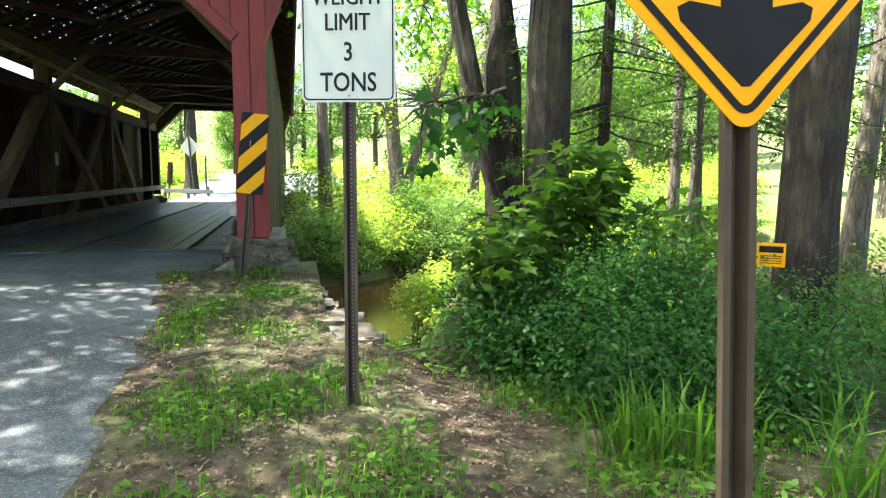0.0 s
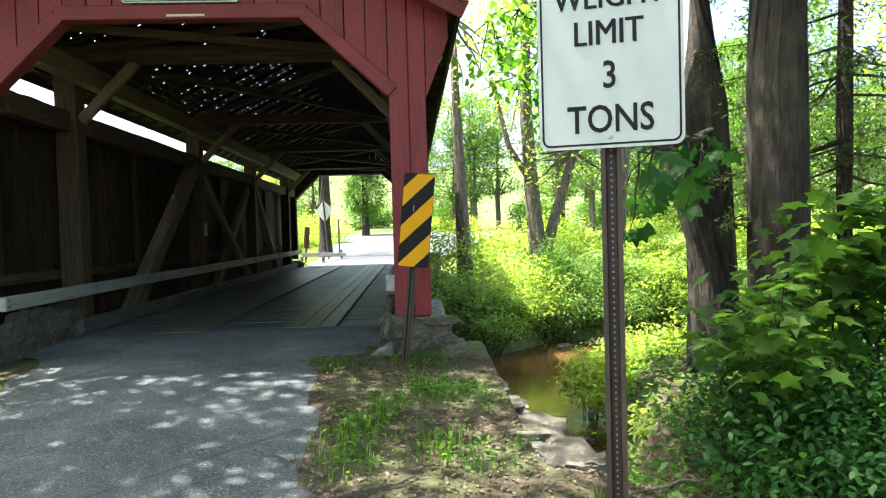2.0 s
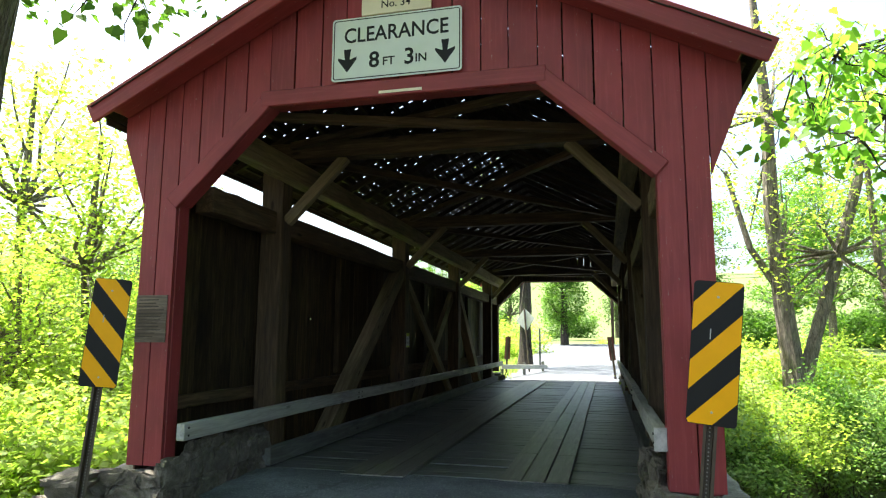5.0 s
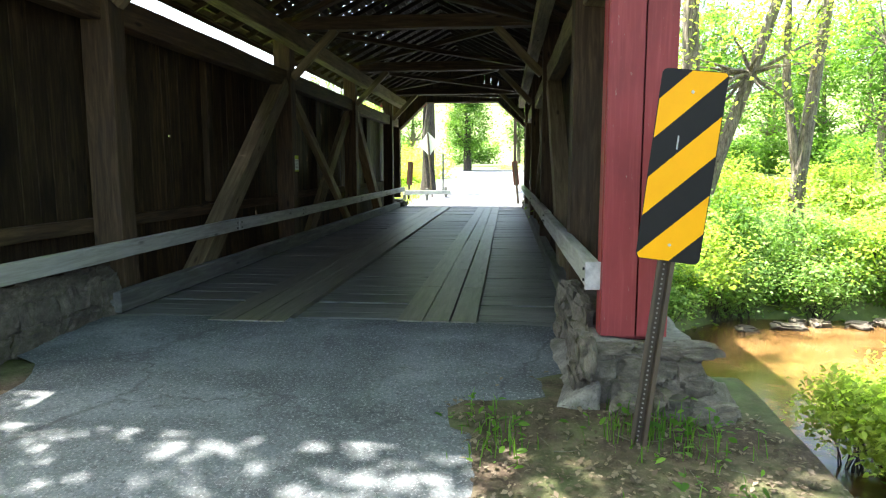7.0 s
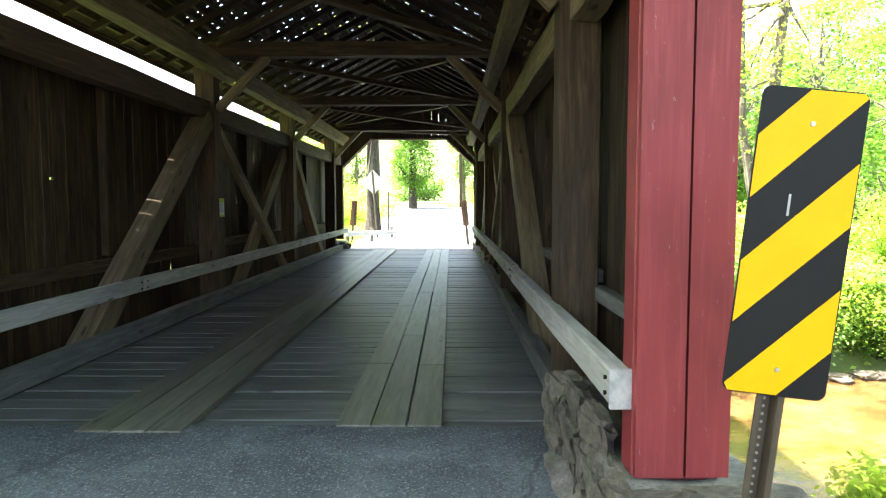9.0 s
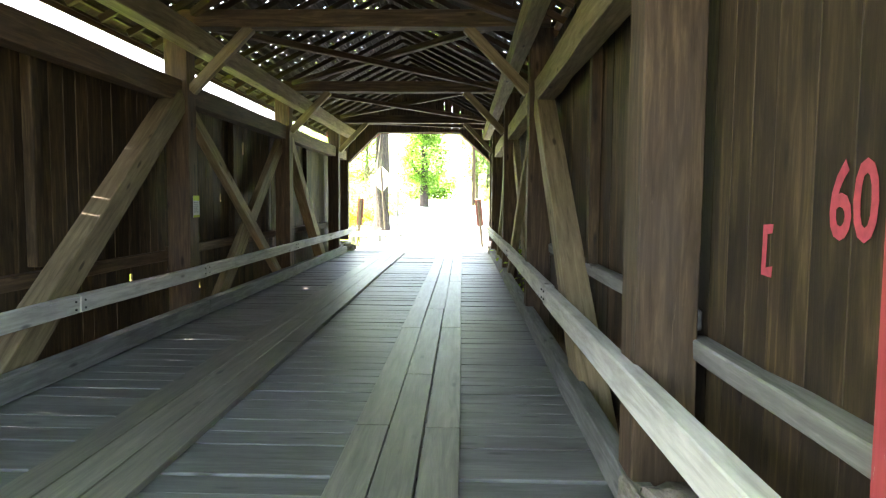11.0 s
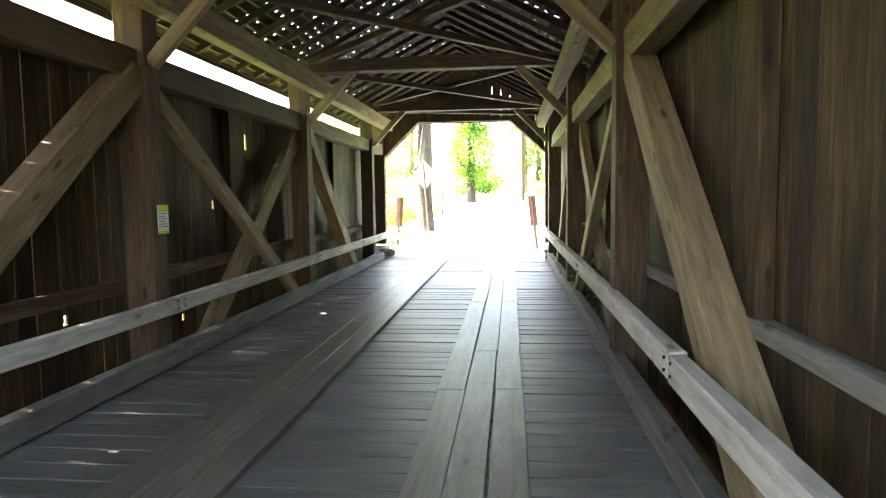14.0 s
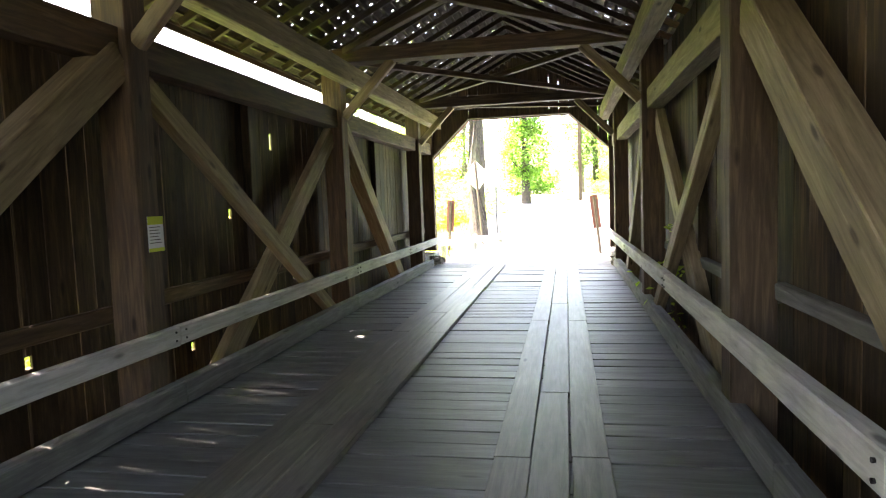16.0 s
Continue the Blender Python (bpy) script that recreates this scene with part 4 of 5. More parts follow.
# diamond warning sign
dia = sign_frame("warning_sign", "yellow diamond warning sign with black downward arrow", "road sign", (0.955, 1.27, 1.6 + 0.525), 0, 3.0)
face = under("plate", plate(0.762, 0.762, 0.05, turn=45), SIGN_YELLOW, dia, "yellow diamond plate")
under("border", ring(0.715, 0.715, 0.04, 0.018, 0.0015, 45), SIGN_BLACK, face, "black border")
arrow = [(-0.064, 0.3), (-0.064, -0.262), (-0.14, -0.25), (-0.168, -0.262), (-0.162, -0.29), (-0.01, -0.43), (0.01, -0.43), (0.162, -0.29), (0.168, -0.262), (0.14, -0.25), (0.064, -0.262), (0.064, 0.3)]
under("arrow", prism(bmesh.new(), arrow, "z", 0.0, 0.002), SIGN_BLACK, face, "black arrow")
channel_post(dia, 0.0, -2.35, 0.45, w=0.086)


def object_marker(at, yaw, lean, flip_side, foot, label):
    ob = sign_frame("object_marker", label, "road sign", at, yaw, lean, "striped markers beside the portal")
    w, h = 0.305, 0.925
    face_ = under("plate", plate(w, h, 0.028), SIGN_BLACK, ob, "black reflective plate")
    s_ = -1 if flip_side else 1
    k = -3
    while k < 4:
        # stripe rising towards the right (or left), clipped to the plate
        y0 = -0.0895 + 0.377 * k
        y1 = y0 + 0.187
        inset = 0.004
        xa, xb = -w / 2 + inset, w / 2 - inset
        top, low = h / 2 - inset, -h / 2 + inset
        poly = [(xa, y0 - w / 2 * 1.04), (xb, y0 + w / 2 * 1.04), (xb, y1 + w / 2 * 1.04), (xa, y1 - w / 2 * 1.04)]
        for limit, keep in ((top, 1), (low, -1)):
            out = []
            for i in range(len(poly)):
                p, q = poly[i], poly[(i + 1) % len(poly)]
                inp, inq = keep * (limit - p[1]) >= 0, keep * (limit - q[1]) >= 0
                if inp:
                    out.append(p)
                if inp != inq:
                    u = (limit - p[1]) / (q[1] - p[1])
                    out.append((p[0] + u * (q[0] - p[0]), limit))
            poly = out
            if len(poly) < 3:
                break
        if len(poly) >= 3:
            # trim the stripe at the rounded corners
            poly2 = [(max(-w / 2 + inset + (0.012 if abs(y) > h / 2 - 0.012 else 0), min(w / 2 - inset - (0.012 if abs(y) > h / 2 - 0.012 else 0), x)) * s_, y) for x, y in poly]
            under("stripe", prism(bmesh.new(), poly2, "z", 0.0005, 0.0018), SIGN_YELLOW, face_, "yellow reflective stripe")
        k += 1
    under("scratch", box(-0.038, -0.031, 0.085, 0.15, 0.0018, 0.0026), SIGN_BACK, face_, "bare metal scratch")
    channel_post(ob, 0.0, -foot, 0.42)
    bolt_at(ob, 0, 0.36), bolt_at(ob, 0, -0.38)
    return ob


object_marker((-0.43, 7.8, 1.722), -4, -6.0, False, 1.75, "black and yellow striped object marker leaning on its post")
object_marker((-5.28, 8.0, 1.845), 24, -4.5, True, 1.75, "black and yellow striped object marker, stripes sloping the other way")

# clearance sign and name plaque over the opening
cls = sign_frame("clearance_sign", "white clearance sign with black letters and two arrows", "road sign", (-2.87, Y0 - 0.058, 4.42), 0, 0)
face = under("plate", plate(1.22, 0.6, 0.03), SIGN_WHITE, cls, "white plate")
under("border", ring(1.19, 0.57, 0.025, 0.009, 0.0015), SIGN_BLACK, face, "thin black border")
words("CLEARANCE", 0.2, SIGN_BLACK, face, 0.0, 0.13, 0.002, 0.003, 0.88)
words("8", 0.21, SIGN_BLACK, face, -0.2, -0.12, 0.002, 0.004)
words("FT", 0.11, SIGN_BLACK, face, -0.06, -0.145, 0.002, 0.002)
words("3", 0.21, SIGN_BLACK, face, 0.13, -0.12, 0.002, 0.004)
words("IN", 0.11, SIGN_BLACK, face, 0.24, -0.145, 0.002, 0.002)
for x in (-0.46, 0.46):
    pts = [(-0.035, 0.1), (0.035, 0.1), (0.022, 0.0), (0.09, 0.025), (0.09, 0.0), (0.0, -0.12), (-0.09, 0.0), (-0.09, 0.025), (-0.022, 0.0)]
    under("arrow", prism(bmesh.new(), [(x + a, b - 0.1) for a, b in pts], "z", 0.0, 0.002), SIGN_BLACK, face, "black arrow")
plq = sign_frame("name_plaque", "cream wooden name plaque with dark lettering", "sign", (-2.87, Y0 - 0.062, 4.88), 0, 0)
face = under("board", box(-0.33, 0.33, -0.15, 0.15, -0.02, 0, 0.004), CREAM, plq)
under("text_bar", box(-0.27, 0.27, 0.02, 0.085, 0.0005, 0.0012), SIGN_BLACK, face, "dark line of lettering")
words("No. 34", 0.1, SIGN_BLACK, face, 0, -0.06, 0.002, 0.001)
strip = sign_frame("portal_strip", "thin worn cream metal strip under the clearance sign", "strip", (-2.82, Y0 - 0.06, 3.985))
under("strip_plate", box(-0.2, 0.2, -0.012, 0.012, -0.004, 0.0), CREAM, strip)

# weathered notice on the red post
OLD = wood("weathered_notice", (0.06, 0.042, 0.03), (0.14, 0.105, 0.078), (0.3, 0.245, 0.19), vary=0.1, scuffs=0.5, stain_amount=0.8)
note = sign_frame("weathered_notice", "weathered brown notice board with faded text lines", "notice", (-5.25, Y0 - 0.03, 1.98))
face = under("board", box(-0.165, 0.165, -0.22, 0.22, -0.01, 0.0), OLD, note)
INK = plain("faded_ink", (0.06, 0.045, 0.035), 0.8)
for k in range(12):
    x1 = random.uniform(0.02, 0.14)
    under("text_line", box(-0.14, x1, 0.17 - k * 0.031, 0.18 - k * 0.031, 0.0005, 0.0015), INK, face)

# lime notice on the truss post
lime = empty("paper_notice", "white paper notice with lime green bands", "notice")
lime.matrix_world = pose(LX + 0.012, 15.75, 1.79, 90, 0, 90)
face = under("sheet", box(-0.1, 0.1, -0.14, 0.14, -0.002, 0.0), PAPER, lime)
under("header", box(-0.1, 0.1, 0.075, 0.14, 0.0004, 0.0012), LIME, face, "lime green band")
under("footer", box(-0.1, 0.1, -0.14, -0.112, 0.0004, 0.0012), LIME, face, "lime green band")
for k in range(6):
    under("text_line", box(-0.08, random.uniform(0.01, 0.08), 0.052 - k * 0.025, 0.058 - k * 0.025, 0.0004, 0.0012), INK, face)

# sprayed marks on the siding
spray = empty("spray_mark", "faded pink sprayed number on the board wall", "graffiti")
spray.matrix_world = pose(SR - 0.004, 9.43, 1.90, 90, 0, -90)
words("60", 0.34, GRAFFITI, spray, 0.0, 0.0, 0.001, 0.006, 0.75, "sprayed_number")
spray2 = empty("spray_mark", "faded pink sprayed bracket on the board wall", "graffiti")
spray2.matrix_world = pose(SR - 0.004, 9.97, 1.71, 90, 0, -90)
under("stroke", prism(bmesh.new(), [(-0.035, 0.095), (0.045, 0.1), (0.04, 0.065), (0.0, 0.06), (-0.005, -0.07), (0.05, -0.06), (0.045, -0.105), (-0.04, -0.1)], "z", 0.0, 0.001), GRAFFITI, spray2)

# small posted notice on a trunk
posted = sign_frame("posted_notice", "small yellow notice with black writing nailed to a trunk", "notice", (4.28, 5.08, 0.78), -40)
face = under("sheet", plate(0.24, 0.22, 0.008), SIGN_YELLOW, posted)
under("text_band", box(-0.1, 0.1, 0.02, 0.08, 0.0005, 0.0012), SIGN_BLACK, face)
for k in range(4):
    under("text_line", box(-0.09, 0.09, -0.015 - k * 0.022, -0.007 - k * 0.022, 0.0005, 0.0012), SIGN_BLACK, face)


# ---- beyond the far portal ----
RUST = plain("red_brown_steel", (0.16, 0.055, 0.04), 0.6, wear=0.4)
for x, lean in ((-4.95, 4), (-0.95, -6)):
    mk = sign_frame("far_marker", "back of a leaning red-brown marker post", "road sign", (x, 29.2, 1.5), 180, lean, "markers beyond the far portal")
    under("plate", plate(0.22, 0.9, 0.02), RUST, mk)
    channel_post(mk, 0.0, -1.4, 0.4)
back = sign_frame("diamond_sign", "grey back of a diamond warning sign on a leaning post", "road sign", (-4.75, 33.5, 2.75), 150, -5)
under("plate", plate(0.762, 0.762, 0.05, turn=45), SIGN_BACK, back, "bare aluminium back")
channel_post(back, 0.0, -2.8, 0.5)
fence = empty("low_rail", "low weathered wooden rail beside the far road", "fence")
timber("rail_beam", (-5.1, 28.6, 0.78), (-3.85, 34.0, 0.6), 0.09, 0.17, RAILWOOD, fence)
for u in (0.05, 0.5, 0.95):
    x, y = -5.1 + 1.25 * u, 28.6 + 5.4 * u
    timber("rail_post", (x - 0.09, y, 0.2), (x - 0.09, y, 0.85), 0.12, 0.12, CURBWOOD, fence, up=(0, 1, 0))
thin = empty("stake", "thin dark wooden stake beside the road", "post")
timber("stake_shaft", (-4.35, 36.0, 0.2), (-4.35, 36.0, 2.4), 0.08, 0.08, CURBWOOD, thin, up=(0, 1, 0))
pole = empty("utility_pole", "tall brown wooden utility pole with wires", "utility pole")
timber("pole_shaft", (-0.6, 62, 0.3), (-0.6, 62, 9.5), 0.26, 0.26, BEAM, pole, up=(0, 1, 0))
timber("cross_arm", (-1.6, 62, 9.0), (0.4, 62, 9.0), 0.1, 0.12, BEAM, pole)
for dx, dz in ((0, 0), (0.9, 0.2)):
    bm = bmesh.new()
    pts = [Vector((-60 + 120 * k / 24, 62 - dx, 7.0 + dz + 0.0009 * (-60 + 120 * k / 24) ** 2)) for k in range(25)]
    for a, b in zip(pts, pts[1:]):
        vs = [bm.verts.new(p + Vector((0, 0, o))) for p in (a, b) for o in (-0.02, 0.02)]
        bm.faces.new((vs[0], vs[1], vs[3], vs[2]))
    part("wire", bm, SIGN_BLACK, pole)


# ---- plants ----
RNG = np.random.default_rng(11)


def leaf_mesh(name, centres, size, mat, shape="kite", droop=0.35, spread=0.35, face_up=0.6):
    """Many separate leaves in one mesh: a kite (4 corners) or a broad lobed leaf (8 corners)."""
    n = len(centres)
    centres = np.asarray(centres, dtype=float)
    a = RNG.uniform(0, 2 * np.pi, n)
    d = np.stack([np.cos(a), np.sin(a), RNG.normal(-droop, 0.35, n)], 1)
    d /= np.linalg.norm(d, axis=1)[:, None]
    up = np.stack([RNG.normal(0, 1 - face_up, n), RNG.normal(0, 1 - face_up, n), np.full(n, 1.0)], 1)
    side = np.cross(d, up)
    side /= np.linalg.norm(side, axis=1)[:, None] + 1e-9
    nor = np.cross(side, d)
    s = size * RNG.uniform(1 - spread, 1 + spread, n)
    if shape == "kite":
        prof = [(0, 0, 0), (0.45, 0.3, 0.05), (1, 0, -0.06), (0.45, -0.3, 0.05)]
    elif shape == "oval":
        prof = [(0, 0, 0), (0.22, 0.2, 0.05), (0.6, 0.23, 0.03), (1, 0, -0.12), (0.6, -0.23, 0.03), (0.22, -0.2, 0.05)]
    elif shape == "narrow":
        prof = [(0, 0, 0), (0.4, 0.13, 0.02), (1, 0, -0.1), (0.4, -0.13, 0.02)]
    elif shape == "heart":
        prof = [(0, 0, 0), (-0.05, 0.28, 0.02), (0.25, 0.44, 0.05), (0.62, 0.26, 0.0), (1.05, 0, -0.1), (0.62, -0.26, 0.0), (0.25, -0.44, 0.05), (-0.05, -0.28, 0.02)]
    else:
        prof = [(0, 0, 0), (0.05, 0.42, 0.02), (0.35, 0.3, 0.04), (0.6, 0.52, 0.0), (0.66, 0.2, 0.02), (1.1, 0, -0.08), (0.66, -0.2, 0.02), (0.6, -0.52, 0.0), (0.35, -0.3, 0.04), (0.05, -0.42, 0.02)]
    k = len(prof)
    v = np.zeros((n, k, 3))
    for i, (u, w, h) in enumerate(prof):
        v[:, i] = centres + (d * u + side * w + nor * h) * s[:, None]
    me = bpy.data.meshes.new(name)
    me.vertices.add(n * k)
    me.vertices.foreach_set("co", v.reshape(-1))
    me.loops.add(n * k)
    me.loops.foreach_set("vertex_index", np.arange(n * k, dtype=np.int32))
    me.polygons.add(n)
    me.polygons.foreach_set("loop_start", np.arange(0, n * k, k, dtype=np.int32))
    me.update(calc_edges=True)
    me.materials.append(mat)
    return me


def blade_mesh(name, feet, height, width, mat, lean=0.5):
    n = len(feet)
    feet = np.asarray(feet, dtype=float)
    a = RNG.uniform(0, 2 * np.pi, n)
    h = height * RNG.uniform(0.5, 1.2, n)
    out = np.stack([np.cos(a), np.sin(a), np.zeros(n)], 1)
    side = np.stack([-np.sin(a), np.cos(a), np.zeros(n)], 1)
    w = width * RNG.uniform(0.7, 1.3, n)
    l = lean * RNG.uniform(0.1, 1.2, n)
    z = np.array([0, 0, 1.0])
    v = np.zeros((n, 5, 3))
    v[:, 0] = feet - side * w[:, None] / 2
    v[:, 1] = feet + side * w[:, None] / 2
    mid = feet + z * (h * 0.62)[:, None] + out * (h * l * 0.3)[:, None]
    v[:, 2] = mid + side * w[:, None] * 0.42
    v[:, 3] = feet + z * (h * (1 - 0.25 * l))[:, None] + out * (h * l * 0.95)[:, None]
    v[:, 4] = mid - side * w[:, None] * 0.42
    me = bpy.data.meshes.new(name)
    me.vertices.add(n * 5)
    me.vertices.foreach_set("co", v.reshape(-1))
    me.loops.add(n * 7)
    base = np.arange(n, dtype=np.int32)[:, None] * 5
    me.loops.foreach_set("vertex_index", (base + np.array([0, 1, 2, 4, 4, 2, 3], dtype=np.int32)).reshape(-1))
    me.polygons.add(n * 2)
    me.polygons.foreach_set("loop_start", (np.arange(n, dtype=np.int32)[:, None] * 7 + np.array([0, 4], dtype=np.int32)).reshape(-1))
    me.update(calc_edges=True)
    me.materials.append(mat)
    return me


def tube(bm, pts, radii, seg=9):
    rings = []
    for i, p in enumerate(pts):
        p = Vector(p)
        t = (Vector(pts[min(i + 1, len(pts) - 1)]) - Vector(pts[max(i - 1, 0)])).normalized()
        q = t.to_track_quat('Z', 'Y')
        rings.append([bm.verts.new(p + q @ Vector((math.cos(2 * math.pi * k / seg), math.sin(2 * math.pi * k / seg), 0)) * radii[i] * (1 + 0.08 * math.sin(5 * k + i))) for k in range(seg)])
    for a, b in zip(rings, rings[1:]):
        for k in range(seg):
            bm.faces.new((a[k], a[(k + 1) % seg], b[(k + 1) % seg], b[k]))
    bm.faces.new(rings[0][::-1])
    bm.faces.new(rings[-1])


def bent(p0, p1, n=6, wobble=0.05, rng=random):
    p0, p1 = Vector(p0), Vector(p1)
    d = (p1 - p0).length
    out = []
    for i in range(n + 1):
        u = i / n
        w = wobble * d * math.sin(math.pi * u)
        out.append(p0.lerp(p1, u) + Vector((rng.uniform(-w, w), rng.uniform(-w, w), rng.uniform(-w, w) * 0.5)))
    return out


def clusters(centre, radii, count, per, spread, shell=0.55):
    """Leaf places grouped on twigs inside an uneven ellipsoid."""
    c = RNG.normal(size=(count, 3))
    c /= np.linalg.norm(c, axis=1)[:, None]
    c *= RNG.uniform(shell, 1.0, count)[:, None] ** 0.7
    c = c * np.asarray(radii) * RNG.uniform(0.8, 1.15, (count, 1)) + np.asarray(centre)
    p = np.repeat(c, per, axis=0) + RNG.normal(size=(count * per, 3)) * np.asarray((spread, spread, spread * 0.6))
    return c, p


def tree(name, label, base, trunk, forks=(), crowns=(), bark=None, leafmat=None, leaf=0.11, shape="kite", group="", category="tree", limbs=10, split=True):
    """trunk: list of (x, y, z, r) relative to base; forks: further stems; crowns: (centre, radii, clusters, per, spread)."""
    ob = empty(name, label, category, group=group, at=base)
    bm = bmesh.new()
    tube(bm, [t[:3] for t in trunk], [t[3] for t in trunk], 12)
    for stem in forks:
        sb = bmesh.new() if split else bm
        tube(sb, [t[:3] for t in stem], [t[3] for t in stem], 8)
        if split:
            under("fork", sb, bark or BARK, ob)
    rng = random.Random(len(trunk) * 7 + len(label))
    allp = []
    for centre, radii, count, per, spread in crowns:
        c, p = clusters(centre, radii, count, per, spread)
        allp.append(p)
        best = sorted(trunk + [s for st in forks for s in st], key=lambda t: (Vector(t[:3]) - Vector(centre)).length)[0]
        for k in range(0, count, max(1, count // limbs)):
            start = Vector(best[:3])
            pts = bent(start, c[k], 4, 0.08, rng)
            r0 = min(best[3] * 0.5, 0.06)
            lb = bmesh.new() if split else bm
            tube(lb, pts, [r0 * (1 - 0.8 * i / 4) + 0.004 for i in range(5)], 5)
            if split:
                under("branch", lb, bark or BARK, ob)
    under("trunk", bm, bark or BARK, ob)
    if allp:
        me = leaf_mesh("crown", np.concatenate(allp), leaf, leafmat or LEAF, shape)
        cr = new("crown", me)
        cr.parent = ob
    return ob


# two large trunks on the near bank
tree("tree", "large grey-brown tree trunk with a leaning fork", (2.8, 8.35, -0.6),
     [(0.05, 0, -0.2, 0.42), (0, 0, 0.3, 0.31), (0, 0, 1.5, 0.275), (-0.05, 0, 3.5, 0.25), (-0.1, 0.1, 6, 0.22), (0, 0, 9, 0.17), (0.3, 0, 12, 0.1)],
     [[(0.0, -0.2, 0.6, 0.16), (-0.12, -0.25, 1.6, 0.145), (-0.38, -0.2, 2.6, 0.135), (-0.62, -0.1, 3.8, 0.12), (-0.9, 0, 5.2, 0.1), (-1.4, 0, 8, 0.05)]],
     # the last three crowns reach over the road unseen, added to shade the bank
     [((-0.3, 0.5, 9.5), (3.2, 3.2, 2.6), 60, 34, 0.35), ((-3.8, -2.4, 10.0), (3.2, 3.2, 1.8), 150, 34, 0.35), ((-4.4, -2.0, 11.0), (2.9, 2.2, 1.2), 190, 34, 0.33), ((-4.6, -5.0, 10.4), (2.3, 1.9, 1.2), 160, 34, 0.33)], BARK, LEAF, 0.12)
tree("tree", "large straight grey-brown tree trunk among shrubs", (3.0, 7.4, -0.45),
     [(0, 0.05, -0.2, 0.42), (0, 0, 0.3, 0.33), (0, 0, 1.5, 0.29), (0.02, 0, 3.5, 0.27), (0.05, 0, 6, 0.23), (0.1, 0.1, 9, 0.14)], [],
     [((0.6, 1.0, 8.2), (2.4, 2.4, 2.2), 40, 34, 0.35)], BARK, LEAF, 0.12)
tree("tree", "broad dark tree trunk with a posted notice", (4.85, 5.3, -0.1),
     [(0, 0, -0.2, 0.4), (0, 0, 0.3, 0.31), (0.02, 0, 1.5, 0.28), (0.1, 0, 3.5, 0.26), (0.15, 0, 6, 0.22), (0.2, 0.1, 9, 0.14)], [],
     # crown out of view, thickened to dim the sky light below
     [((0.3, -0.6, 8.8), (3.4, 3.4, 2.2), 190, 34, 0.36)], BARK, LEAF, 0.12)
tree("tree", "slim dark tree trunk beside the broad one", (4.75, 6.2, 0.0),
     [(0, 0, -0.2, 0.15), (0, 0, 1.5, 0.11), (-0.03, 0, 3.5, 0.1), (-0.1, 0, 7, 0.07)], [], [], BARK)
for x, y, r, lx in ((5.0, 7.2, 0.04, -0.3), (7.2, 11.3, 0.13, 0.1), (7.6, 11.5, 0.09, 0.5), (8.0, 7.9, 0.17, 0.8), (1.0, 19.5, 0.2, -0.2), (9.5, 12.5, 0.14, 0.2)):
    h = 8
    tree("sapling", "slim pale woodland tree trunk in the undergrowth", (x, y, ground_height(x, y) - 0.1),
         [(0, 0, -0.1, r * 1.3), (lx * 0.15, 0, 1.5, r), (lx * 0.4, 0, 3.5, r * 0.85), (lx * 0.8, 0, 6, r * 0.6), (lx, 0, h, r * 0.4)], [],
         [((lx, 0, h - 1), (1.6, 1.6, 1.9), 40, 26, 0.28)], BARK_PALE, LEAF_SUN, 0.1, group="slim trees on the banks", category="tree", limbs=8)

# forked tree across the creek
tree("tree", "forked tree with grey bark across the creek", (3.5, 21.5, -0.2),
     [(0, 0, -0.2, 0.36), (-0.05, 0, 1.2, 0.27), (-0.2, 0, 3, 0.24), (-0.35, 0, 5.5, 0.2), (-0.3, 0, 8, 0.15), (-0.5, 0, 12, 0.08)],
     [[(0.05, 0, 0.6, 0.22), (0.5, 0, 2.2, 0.17), (1.15, 0, 4.2, 0.15), (1.7, 0, 6, 0.12), (2.2, 0, 9, 0.07)], [(-0.2, 0, 3.2, 0.12), (-0.9, 0, 4.4, 0.09), (-1.4, 0, 6.5, 0.06)]],
     [((0, 0, 7.5), (3.5, 2.5, 3.0), 110, 30, 0.4), ((1.2, 0, 4.2), (2.4, 1.5, 1.4), 26, 24, 0.3)], BARK_PALE, LEAF_SUN, 0.13)
tree("tree", "slim forked tree with a leaning stem on the meadow edge", (6.3, 22.5, -0.1),
     [(0, 0, -0.2, 0.24), (0.05, 0, 1.5, 0.2), (0.3, 0, 4, 0.16), (0.6, 0, 7, 0.11)],
     [[(0.05, 0, 1.4, 0.14), (-0.4, 0, 4, 0.11), (-0.5, 0, 7, 0.07)]],
     [((0.3, 0, 7), (2.4, 2, 2.2), 60, 28, 0.35)], BARK_PALE, LEAF_SUN, 0.13)


# a stock woodland tree, copied about
def stock_tree(name, label, height, r, mat, leafsize, crowns, group):
    return tree(name, label, (0, 0, -60), [(0, 0, -0.2, r * 1.25), (0.05, 0, height * 0.25, r), (0.1, 0.1, height * 0.6, r * 0.65), (0, 0, height * 0.95, r * 0.2)], [], crowns, BARK_PALE, mat, leafsize, group=group, limbs=16, split=False)


def plant_copies(src, places):
    for k, (x, y, sc) in enumerate(places):
        z = ground_height(x, y) - 0.1
        m = pose(x, y, z, 0, 0, 137.5 * k)
        c = src if k == 0 else copy_thing(src, m)
        c.matrix_basis = m @ Matrix.Diagonal((sc, sc, sc, 1))


